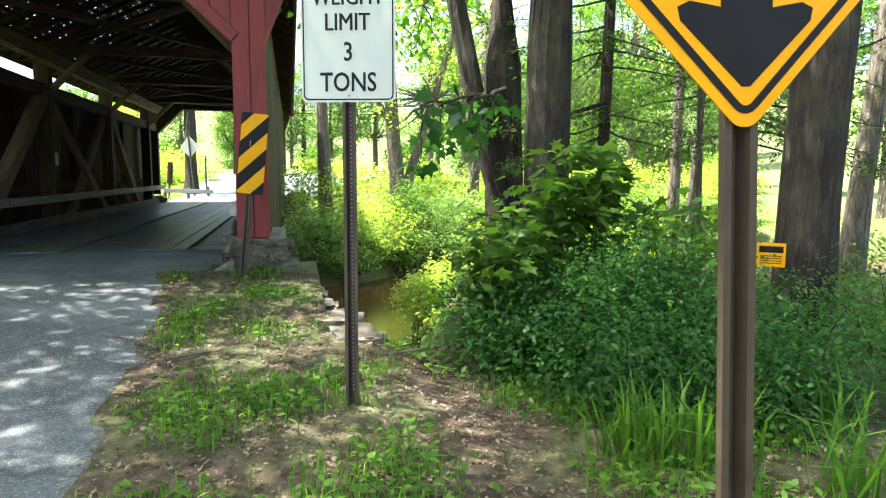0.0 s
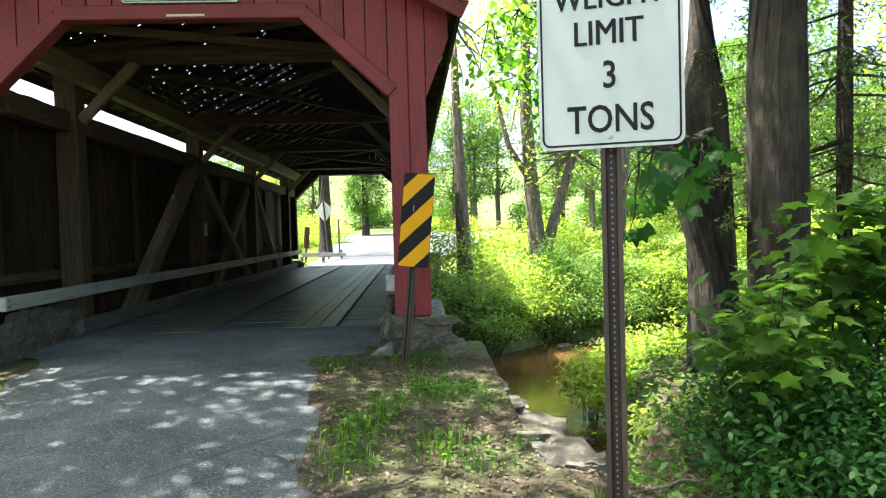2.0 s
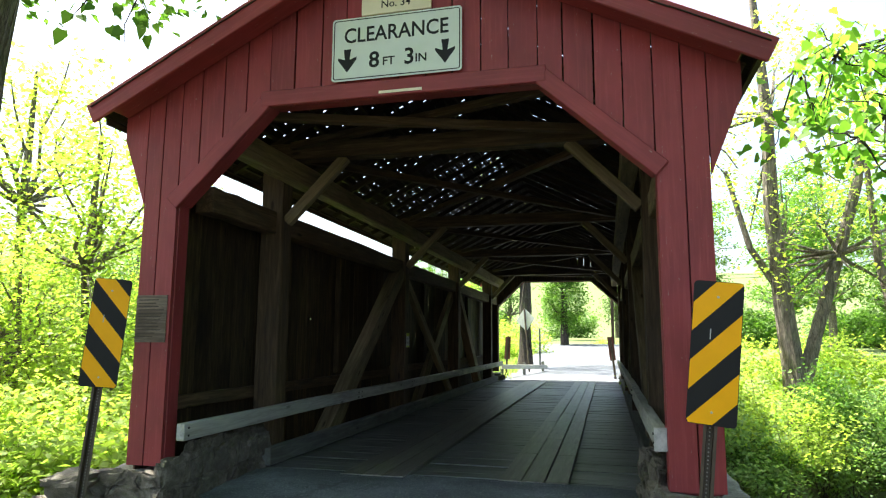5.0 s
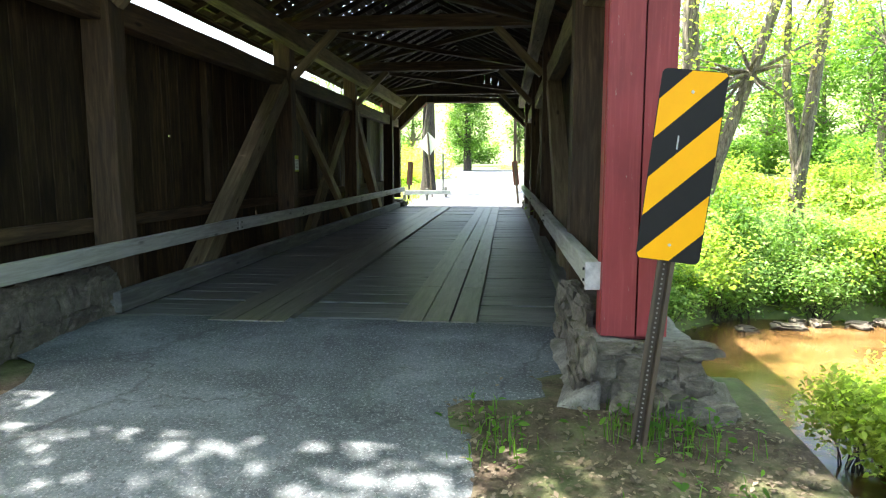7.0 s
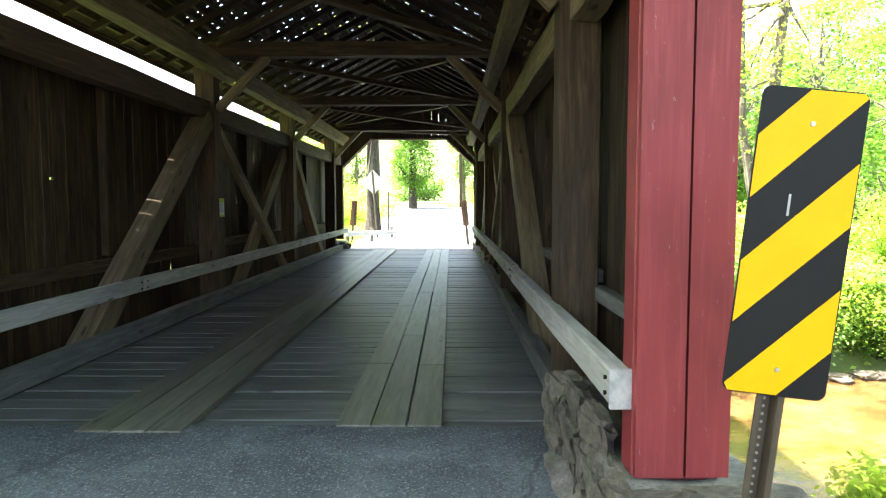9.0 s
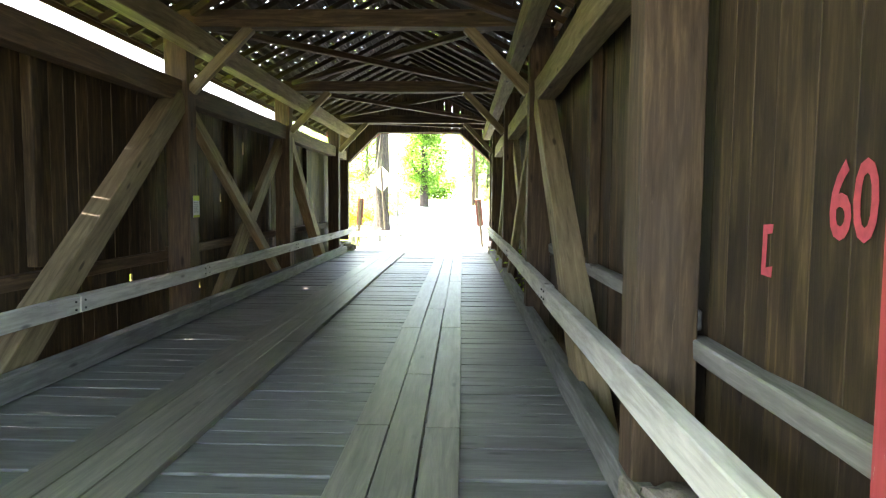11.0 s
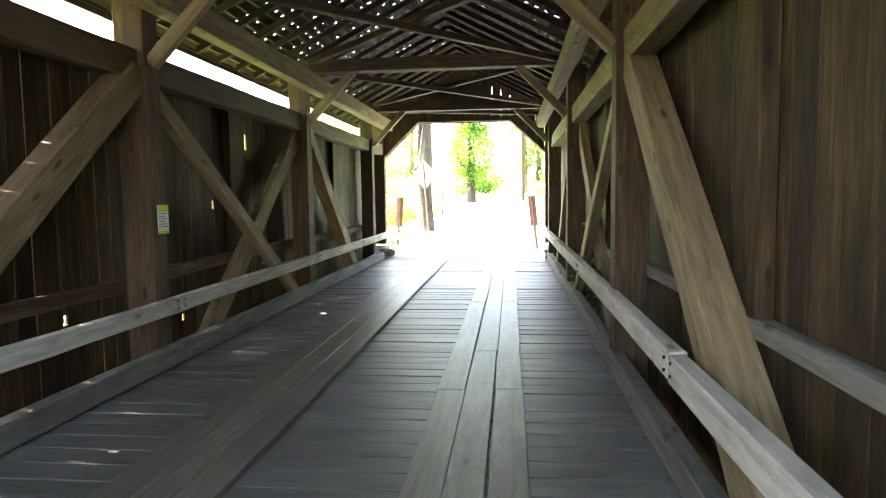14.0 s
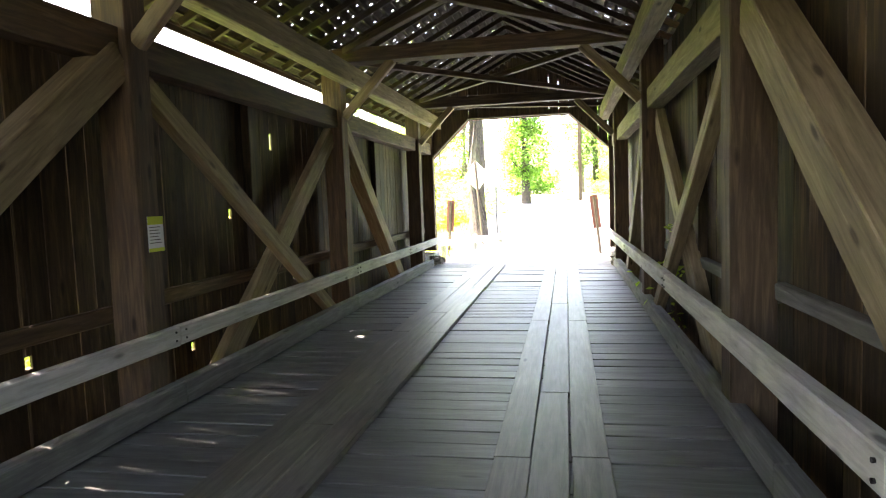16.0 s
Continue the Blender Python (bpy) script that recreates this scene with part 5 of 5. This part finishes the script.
wood_a = stock_tree("woodland_tree", "sunlit spring-green woodland tree with open crown", 10.0, 0.2, LEAF_SUN, 0.17,
                    [((0, 0, 7.0), (2.6, 2.6, 3.2), 150, 34, 0.34), ((0.3, 0, 3.4), (2.3, 2.3, 1.6), 60, 30, 0.34)], "woodland beside the bridge")
plant_copies(wood_a, [(-10.8, 12.2, 0.5), (-13.5, 10.5, 0.8), (-13, 19, 0.45), (-17, 12, 0.7), (-14, 25, 0.5), (-18, 20, 0.55), (-8.8, 31, 0.4), (-13, 33, 0.45), (-20, 28, 0.5), (-9, 39, 0.5), (-15, 42, 0.5), (-24, 12, 1.2), (-23, 36, 0.5), (-14.2, 7.0, 0.95), (-11.5, 14.5, 0.8), (-15, 16, 1.0), (-16, 10, 1.1)])
wood_b = stock_tree("woodland_tree", "tall green woodland tree with a dense crown", 12.0, 0.22, LEAF, 0.23,
                    [((0, 0, 8.5), (2.8, 2.8, 3.6), 110, 34, 0.36), ((-0.3, 0.2, 4.2), (2.2, 2.2, 1.6), 40, 30, 0.34)], "woodland beside the bridge")
plant_copies(wood_b, [(-11.2, 29, 0.4), (-15.5, 8, 1.0), (-22, 25, 0.5), (-11, 48, 0.55), (-18, 50, 0.6), (14, 29, 0.7), (19, 34, 1.1), (26, 24, 1.2), (11, 52, 1.1), (22, 48, 1.2), (34, 38, 1.4), (16, 60, 1.3), (30, 60, 1.5), (6, 68, 1.2), (19, 15, 0.55), (24, 9, 0.6)] + [(-40 + 4.3 * k + 1.5 * math.sin(k * 5.1), 76 + 7 * math.sin(k * 2.3), (0.85 if k < 10 else 1.3) + 0.15 * math.sin(k * 3.7)) for k in range(24)] + [(24 + 5 * math.sin(k * 2.1) + k * 1.3, 70 - k * 5.2, 1.1) for k in range(6)] + [(-26 - 4 * math.sin(k * 1.9), 62 - k * 5.5, 0.6) for k in range(10)])
# trees out of view, added to dapple the road and dim the bank
shade_canopy = stock_tree("woodland_tree", "tall tree whose boughs hang over the road", 11.0, 0.26, LEAF, 0.16,
                    [((1.6, -0.4, 8.6), (3.8, 3.8, 1.9), 300, 34, 0.36)], "trees shading the road")
plant_copies(shade_canopy, [(-8.6, 4.9, 1.0), (-9.6, 0.8, 1.0), (-8.4, 9.2, 1.0), (2.6, -1.2, 1.0), (7.6, 2.8, 1.0)])
for ob, turn in zip([o for o in scene.objects if o.name.startswith("woodland_tree") and o.get("group") == "trees shading the road"], (5, -10, 8)):
    ob.rotation_euler = (0, 0, radians(turn))


# trees framed by the far opening
tree("tree", "broad tree trunk beside the road beyond the bridge", (-5.0, 35.5, 0.2),
     [(0, 0, -0.2, 0.5), (0, 0, 0.6, 0.38), (0, 0, 3, 0.33), (0.05, 0, 7, 0.28), (0, 0, 11, 0.16)], [],
     [((0, 0, 9), (3, 3, 2.5), 90, 34, 0.38)], BARK, LEAF_SUN, 0.17)
tree("tree", "upright bushy green tree standing by the far road", (-4.6, 60, 1.3),
     [(0, 0, -0.2, 0.4), (0, 0, 2, 0.3), (0, 0, 6, 0.2), (0, 0, 10, 0.08)], [],
     [((0, 0, 4.0), (1.9, 1.9, 2.6), 190, 36, 0.34), ((0, 0, 7.4), (1.5, 1.5, 2.6), 120, 36, 0.34)], BARK, LEAF, 0.2)
tree("conifer", "blue-green conifer far beyond the road", (1.6, 84, 2.2),
     [(0, 0, -0.2, 0.4), (0, 0, 6, 0.25), (0, 0, 15, 0.05)], [],
     [((0, 0, 3.2), (3.6, 3.6, 2.2), 110, 36, 0.5), ((0, 0, 7), (2.6, 2.6, 2.4), 90, 36, 0.45), ((0, 0, 11), (1.5, 1.5, 2.6), 60, 36, 0.4)], BARK, NEEDLE, 0.3, "narrow")


def shrub(name, label, centre, radii, count, per, spread, leaf, mat, shape="kite", group="shrubs on the banks", stems=9):
    cx, cy, cz = centre
    gz = min(ground_height(cx, cy), cz - radii[2] * 0.3)
    ob = empty(name, label, "shrub", group=group, at=(cx, cy, gz))
    c, p = clusters((0, 0, cz - gz), radii, count, per, spread, 0.35)
    keep = p[:, 2] > 0.0
    bm = bmesh.new()
    rng = random.Random(count)
    for k in range(0, count, max(1, count // stems)):
        pts = bent((rng.uniform(-0.3, 0.3) * radii[0], rng.uniform(-0.3, 0.3) * radii[1], -0.05), c[k], 4, 0.08, rng)
        sb = bmesh.new() if stems < 6 else bm
        tube(sb, pts, [0.014, 0.011, 0.009, 0.007, 0.004], 5)
        if stems < 6:
            under("stem", sb, BARK, ob)
    if stems < 6:
        bm.free()
    else:
        under("woody_stem", bm, BARK, ob)
    me = leaf_mesh("foliage", p[keep], leaf, mat, shape)
    f = new("foliage", me)
    f.parent = ob
    return ob


# undergrowth of the near bank
U = "undergrowth on the near bank"
# the darkest leaf colour stands in for deep shade on these shrubs
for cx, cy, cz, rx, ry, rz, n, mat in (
        (1.9, 5.6, 0.2, 0.6, 0.6, 0.42, 80, LEAF_SHADE), (2.6, 5.2, 0.3, 0.7, 0.6, 0.5, 90, LEAF_SHADE), (3.3, 4.9, 0.4, 0.7, 0.6, 0.6, 80, LEAF_SHADE),
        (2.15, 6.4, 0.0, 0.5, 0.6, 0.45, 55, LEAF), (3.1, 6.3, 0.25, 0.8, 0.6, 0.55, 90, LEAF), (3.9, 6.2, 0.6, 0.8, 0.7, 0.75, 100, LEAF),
        (2.4, 4.3, 0.25, 0.6, 0.5, 0.4, 70, LEAF_SHADE), (3.4, 3.6, 0.3, 0.7, 0.6, 0.45, 80, LEAF_SHADE), (5.2, 4.6, 0.4, 0.8, 0.7, 0.5, 80, LEAF), (4.6, 3.4, 0.25, 0.7, 0.6, 0.35, 60, LEAF_SHADE), (2.2, 3.75, 0.16, 0.45, 0.4, 0.3, 60, LEAF_SHADE), (2.9, 3.35, 0.2, 0.5, 0.4, 0.32, 60, LEAF_SHADE), (2.75, 4.75, 0.45, 0.6, 0.5, 0.6, 100, LEAF_SHADE), (3.45, 4.3, 0.25, 0.5, 0.5, 0.4, 80, LEAF_SHADE), (1.8, 4.9, 0.12, 0.4, 0.45, 0.32, 60, LEAF_SHADE)):
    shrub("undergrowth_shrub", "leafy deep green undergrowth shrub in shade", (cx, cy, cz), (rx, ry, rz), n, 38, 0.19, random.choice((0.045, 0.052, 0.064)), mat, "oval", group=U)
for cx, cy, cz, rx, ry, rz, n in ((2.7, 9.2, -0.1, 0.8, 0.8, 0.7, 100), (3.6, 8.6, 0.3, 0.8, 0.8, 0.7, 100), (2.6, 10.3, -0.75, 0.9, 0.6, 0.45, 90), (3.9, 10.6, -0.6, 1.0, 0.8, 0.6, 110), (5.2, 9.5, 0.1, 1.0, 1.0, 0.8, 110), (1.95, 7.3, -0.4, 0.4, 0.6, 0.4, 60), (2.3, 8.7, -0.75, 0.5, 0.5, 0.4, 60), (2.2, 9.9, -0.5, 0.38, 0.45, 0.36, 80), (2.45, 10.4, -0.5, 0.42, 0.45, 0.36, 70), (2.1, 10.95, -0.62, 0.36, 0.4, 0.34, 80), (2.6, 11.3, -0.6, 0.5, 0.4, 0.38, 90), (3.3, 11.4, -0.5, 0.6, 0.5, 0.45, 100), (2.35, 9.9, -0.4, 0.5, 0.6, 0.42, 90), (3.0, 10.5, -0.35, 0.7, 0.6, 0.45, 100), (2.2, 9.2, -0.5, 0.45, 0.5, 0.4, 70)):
    # the sunlit look is carried by the leaf colour
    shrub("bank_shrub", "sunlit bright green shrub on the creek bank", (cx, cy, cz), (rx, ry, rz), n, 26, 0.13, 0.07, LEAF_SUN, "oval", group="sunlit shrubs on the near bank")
# broad-leaved twigs
for cx, cy, cz, rx, ry, rz, n, sz in ((2.75, 6.0, 1.25, 0.55, 0.4, 0.65, 56, 0.16), (1.8, 5.6, 0.75, 0.34, 0.4, 0.5, 30, 0.13), (2.5, 6.3, 0.8, 0.45, 0.4, 0.4, 18, 0.13), (3.6, 5.6, 0.9, 0.5, 0.45, 0.45, 18, 0.13)):
    shrub("maple_sapling", "young maple with broad lobed green leaves", (cx, cy, cz), (rx, ry, rz), n, 9, 0.14, sz, LEAF, "maple", "maple saplings by the trunks", 5)

# thicket along the far bank
for k in range(15):
    cx = 0.9 + k * 0.95 + random.uniform(-0.3, 0.3)
    cy = bank_y(cx) + 0.9 + random.uniform(-0.3, 0.5)
    shrub("thicket_bush", "dense olive-green bush overhanging the far bank", (cx, cy, random.uniform(-0.25, 0.35)), (random.uniform(0.75, 1.2), random.uniform(0.8, 1.1), random.uniform(0.75, 1.35)), 130, 30, 0.16, random.choice((0.075, 0.085, 0.1)), (LEAF_BUSH, LEAF_BUSH, LEAF, LEAF_SUN)[k * 7 % 4], group="thicket on the far bank")
for k in range(12):
    cx = 1.2 + k * 1.4 + random.uniform(-0.4, 0.4)
    shrub("meadow_bush", "yellow-green sunlit bush on the meadow edge", (cx, 20.5 + random.uniform(-0.8, 2.5), 0.75 + random.uniform(-0.2, 0.5)), (1.3, 1.2, 1.1), 130, 26, 0.2, 0.11, LEAF_SUN, group="sunlit bushes on the meadow")
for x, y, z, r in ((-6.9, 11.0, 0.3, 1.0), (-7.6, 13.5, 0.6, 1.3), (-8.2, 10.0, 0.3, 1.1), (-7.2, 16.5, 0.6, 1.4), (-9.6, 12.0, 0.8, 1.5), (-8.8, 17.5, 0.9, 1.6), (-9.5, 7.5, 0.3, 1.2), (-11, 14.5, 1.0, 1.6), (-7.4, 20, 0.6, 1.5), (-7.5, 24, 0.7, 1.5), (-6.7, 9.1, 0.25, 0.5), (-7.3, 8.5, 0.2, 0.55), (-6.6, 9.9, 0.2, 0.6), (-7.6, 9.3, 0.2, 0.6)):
    # brightness of these bushes is partly sunlight painted into the leaf green
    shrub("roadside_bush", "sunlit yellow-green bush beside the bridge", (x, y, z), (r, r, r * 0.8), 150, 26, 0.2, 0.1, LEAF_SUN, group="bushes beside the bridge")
for x, y, z, r in ((-6.6, 48, 1.4, 2.0), (-9, 52, 2.0, 2.4), (-1.2, 63, 0.9, 1.3), (2.0, 68, 1.6, 2.2), (-7.2, 41, 1.0, 1.3), (4.5, 60, 1.5, 2.0)):
    shrub("roadside_bush", "sunlit bush beside the far road", (x, y, z), (r, r, r * 0.8), 110, 26, 0.3, 0.16, LEAF_SUN, group="bushes beside the far road")


for k in range(16):
    cx = 1.0 + k * 0.75 + random.uniform(-0.3, 0.3)
    shrub("bank_bush", "low olive-green bush trailing over the water", (cx, bank_y(cx) + 0.35 + random.uniform(-0.2, 0.2), -0.55 + random.uniform(-0.12, 0.12)), (random.uniform(0.5, 0.85), 0.55, random.uniform(0.35, 0.6)), 80, 26, 0.14, 0.075, (LEAF_BUSH, LEAF)[k % 3 == 1], group="bushes trailing over the water")
under_a = shrub("understory_bush", "dense green understory bush of the far woods", (30, 70, 3.3), (2.8, 2.4, 2.0), 110, 26, 0.42, 0.29, LEAF, group="understory of the far woods")
places = [(-34 + 4.4 * k + 1.5 * math.sin(k * 3.3), 70 + 5 * math.sin(k * 1.7)) for k in range(21)] + [(20 + 1.5 * k, 66 - 4.3 * k) for k in range(7)] + [(-22 - 3 * math.sin(k * 1.9), 60 - k * 4.4) for k in range(12)]
for k, (px, py) in enumerate(places):
    if -7 < px < 3 and py > 60:
        py += 16
    copy_thing(under_a, pose(px, py, ground_height(px, py) - 0.3, 0, 0, 77 * k))


# boughs hanging before the portal
def bough(label, start, end, drops, leaf, mat, n, per, shape="heart"):
    ob = empty("leafy_bough", label, "branch", group="boughs over the road", at=start)
    bm = bmesh.new()
    s0 = Vector((0, 0, 0))
    e0 = Vector(end) - Vector(start)
    main = bent(s0, e0, 7, 0.05)
    tube(bm, main, [0.03 - 0.003 * i for i in range(8)], 6)
    places = []
    for k in range(drops):
        p = main[1 + k % 7]
        q = p + Vector((random.uniform(-0.5, 0.5), random.uniform(-0.5, 0.5), random.uniform(-0.75, 0.1)))
        pts = bent(p, q, 4, 0.08)
        tw = bmesh.new()
        tube(tw, pts, [0.01, 0.008, 0.006, 0.005, 0.003], 5)
        under("twig", tw, BARK, ob)
        for _ in range(n):
            c = p.lerp(q, random.uniform(0.3, 1.05))
            places += [c + Vector((random.gauss(0, 0.1), random.gauss(0, 0.1), random.gauss(-0.04, 0.08))) for _ in range(per)]
    under("branch", bm, BARK, ob)
    f = new("foliage", leaf_mesh("foliage", np.array([tuple(p) for p in places]), leaf, mat, shape, 0.9, 0.35, 0.3))
    f.parent = ob


bough("bough with large heart-shaped green leaves hanging down", (2.8, 10.6, 5.3), (0.5, 9.0, 4.1), 50, 0.09, LEAF_HEART, 4, 4)
bough("bough with large heart-shaped green leaves hanging down", (3.0, 10.0, 4.6), (0.75, 8.5, 3.3), 40, 0.085, LEAF_HEART, 4, 4)
bough("bough with large heart-shaped green leaves hanging down", (2.2, 6.4, 5.0), (-0.4, 6.6, 4.6), 18, 0.11, LEAF, 3, 3)
bough("bough with large heart-shaped green leaves hanging down", (-7.2, 8.2, 6.2), (-4.6, 7.4, 4.75), 18, 0.11, LEAF, 3, 3)


bough("low maple bough with broad dark green leaves", (2.7, 8.1, 2.6), (1.2, 6.1, 2.15), 14, 0.16, LEAF_SHADE, 3, 2, "maple")


# hemlock sprays behind the trunks
def hemlock(at, reach, n):
    ob = empty("hemlock", "hemlock with drooping feathery dark needle sprays", "tree", group="hemlocks on the near bank", at=at)
    bm = bmesh.new()
    tube(bm, [(0, 0, -0.3), (0, 0, 3), (0.1, 0, 7)], [0.1, 0.08, 0.03], 8)
    places = []
    for k in range(n):
        z = random.uniform(1.9, 6.0)
        a = random.uniform(0, 6.283)
        d = reach * random.uniform(0.5, 1.0)
        tip = Vector((math.cos(a) * d, math.sin(a) * d, z - 0.25 * d))
        pts = bent((0, 0, z), tip, 5, 0.05)
        tw = bmesh.new()
        tube(tw, pts, [0.018, 0.014, 0.011, 0.008, 0.006, 0.003], 5)
        under("branch", tw, BARK, ob)
        for i in range(60):
            u = random.uniform(0.2, 1.0)
            c = Vector((0, 0, z)).lerp(tip, u)
            w = 0.34 * (1.15 - u)
            places += [tuple(c + Vector((random.gauss(0, w), random.gauss(0, w), random.gauss(-0.03, 0.05)))) for _ in range(7)]
    under("trunk", bm, BARK, ob)
    f = new("foliage", leaf_mesh("foliage", np.array(places), 0.075, NEEDLE, "narrow", 0.25, 0.35, 0.7))
    f.parent = ob


hemlock((4.0, 7.9, -0.2), 1.9, 36)
hemlock((5.6, 7.2, 0.0), 2.1, 34)
hemlock((7.2, 6.0, 0.0), 1.9, 20)


# ---- grass, herbs and litter ----
def scatter(n, x0, x1, y0, y1, keep, clump=0.0):
    out = []
    while len(out) < n:
        x, y = random.uniform(x0, x1), random.uniform(y0, y1)
        if keep(x, y):
            k = 1 if not clump else random.randint(4, 12)
            for _ in range(k):
                xx, yy = x + random.gauss(0, clump), y + random.gauss(0, clump)
                out.append((xx, yy, ground_height(xx, yy)))
    return np.array(out)


def wing_x(y):
    return 0.05 + (8.35 - y) * 0.165


def verge(x, y):
    if y > 8.2 or x < edge_x(y) + 0.06:
        return False
    if y > 5.5:
        return x < wing_x(y) - 0.15 and noise.noise((x * 1.7, y * 1.7, 2)) > 0.08
    return noise.noise((x * 1.3, y * 1.3, 5)) > 0.1


def lifted(p, low, high):
    """Leaf places raised by a chance height above the ground."""
    p[:, 2] += RNG.uniform(low, high, len(p))
    return p


def stuff(name, me, label, category):
    ob = new(name, me)
    tagged(ob, label, category, kind="stuff")
    return ob


stuff("grass", blade_mesh("grass", scatter(5200, -1.6, 3.0, 0.6, 8.2, verge, 0.1), 0.13, 0.007, GRASS, 0.6), "tufts of fresh green grass on the verge", "grass")
stuff("herbs", leaf_mesh("herbs", lifted(scatter(5200, -1.5, 3.0, 0.8, 8.2, verge, 0.1), 0.02, 0.12), 0.055, GRASS, "oval", 0.0), "low green weeds on the verge", "weeds")
stuff("long_grass", blade_mesh("long_grass", scatter(230, 1.55, 3.2, 2.2, 3.2, lambda x, y: noise.noise((x * 1.5, y * 1.5, 8)) > 0.05, 0.07), 0.46, 0.02, GRASS, 0.9), "long arching green grass blades", "grass")


def littered(x, y):
    return x > edge_x(y) - 0.12 * random.random() - 0.05 and (y < 5.5 or x < wing_x(y) + 0.1 or y < 7 and x > 0.7)


stuff("leaf_litter", leaf_mesh("leaf_litter", scatter(26000, -1.7, 5.5, 0.4, 8.3, littered) + np.array((0, 0, 0.014)), 0.031, LITTER, "kite", -0.05, 0.5, 0.8), "dry brown leaf litter and chips", "leaf litter")
stuff("bank_herbs", leaf_mesh("bank_herbs", scatter(11000, 0.95, 8.5, 4.6, 11.0, lambda x, y: y < 7 or x > 1.5, 0.1) + np.array((0, 0, 0.1)), 0.075, LEAF, "kite", 0.1), "low leafy herbs covering the bank", "weeds")
stuff("road_litter", leaf_mesh("road_litter", scatter(260, -5.0, -0.8, 1.5, 10.0, lambda x, y: x > edge_x(y) - 1.2 * random.random() ** 2 - 0.05 or random.random() < 0.05) + np.array((0, 0, 0.02)), 0.035, LITTER, "kite", -0.05, 0.5, 0.85), "scattered dry leaves on the asphalt", "leaf litter")
stuff("roadside_grass", blade_mesh("roadside_grass", scatter(15000, -7.4, -4.0, 3.0, 9.2, lambda x, y: x < left_edge(y) - 0.03 - 0.5 * random.random() ** 2 and (y < 8.2 or x < -5.9), 0.06), 0.085, 0.008, GRASS, 0.7), "green grass beside the road", "grass")
left_field = scatter(30000, -20, -5.9, 7.0, 32, lambda x, y: random.random() < 1.3 / (1 + 0.05 * (abs(x) + y)), 0.15)
stuff("left_herbs", leaf_mesh("left_herbs", left_field + np.array((0, 0, 0.12)), 0.12, MEADOW, "kite", 0.0), "sunlit tall herbs beside the bridge", "weeds")
right_field = scatter(32000, 0.8, 24, 16.2, 46, lambda x, y: True, 0.2)
stuff("meadow", leaf_mesh("meadow", right_field + np.array((0, 0, 0.15)), 0.15, MEADOW, "kite", 0.0), "sunlit yellow-green meadow plants", "meadow")
far_left = scatter(9000, -9, -5.0, 27.5, 48, lambda x, y: x < -4.9 - 0.05 * (y - 26), 0.15)
stuff("far_verge", blade_mesh("far_verge", far_left, 0.3, 0.03, MEADOW, 0.7), "sunlit grass verge beyond the bridge", "grass")


# fallen twigs
tb = bmesh.new()
for x, y, z in scatter(260, -1.6, 4.5, 1.0, 8.2, littered):
    a, l = random.uniform(0, 6.283), random.uniform(0.05, 0.22)
    d = Vector((math.cos(a), math.sin(a), random.uniform(-0.05, 0.12))) * l
    tube(tb, bent((x, y, z + 0.015), Vector((x, y, z + 0.015)) + d, 2, 0.08), [0.004, 0.003, 0.002], 4)
tme = bpy.data.meshes.new("twig_litter")
tb.to_mesh(tme)
tb.free()
tme.materials.append(BARK_PALE)
stuff("twig_litter", tme, "thin dry twigs lying on the verge", "twigs")
for x, y, a, l in ((-1.05, 5.35, 2.4, 0.75), (-0.95, 5.1, 0.4, 0.6), (0.75, 5.1, 0.2, 0.6)):
    sb = bmesh.new()
    z = ground_height(x, y) + 0.03
    p1 = Vector((x + math.cos(a) * l, y + math.sin(a) * l, z + 0.02))
    tube(sb, bent((x, y, z), p1, 5, 0.05), [0.012, 0.011, 0.009, 0.008, 0.006, 0.003], 6)
    stick = part("fallen_branch", sb, BARK_PALE)
    tagged(stick, "dry grey fallen branch lying on the verge", "branch", "fallen branches on the verge")
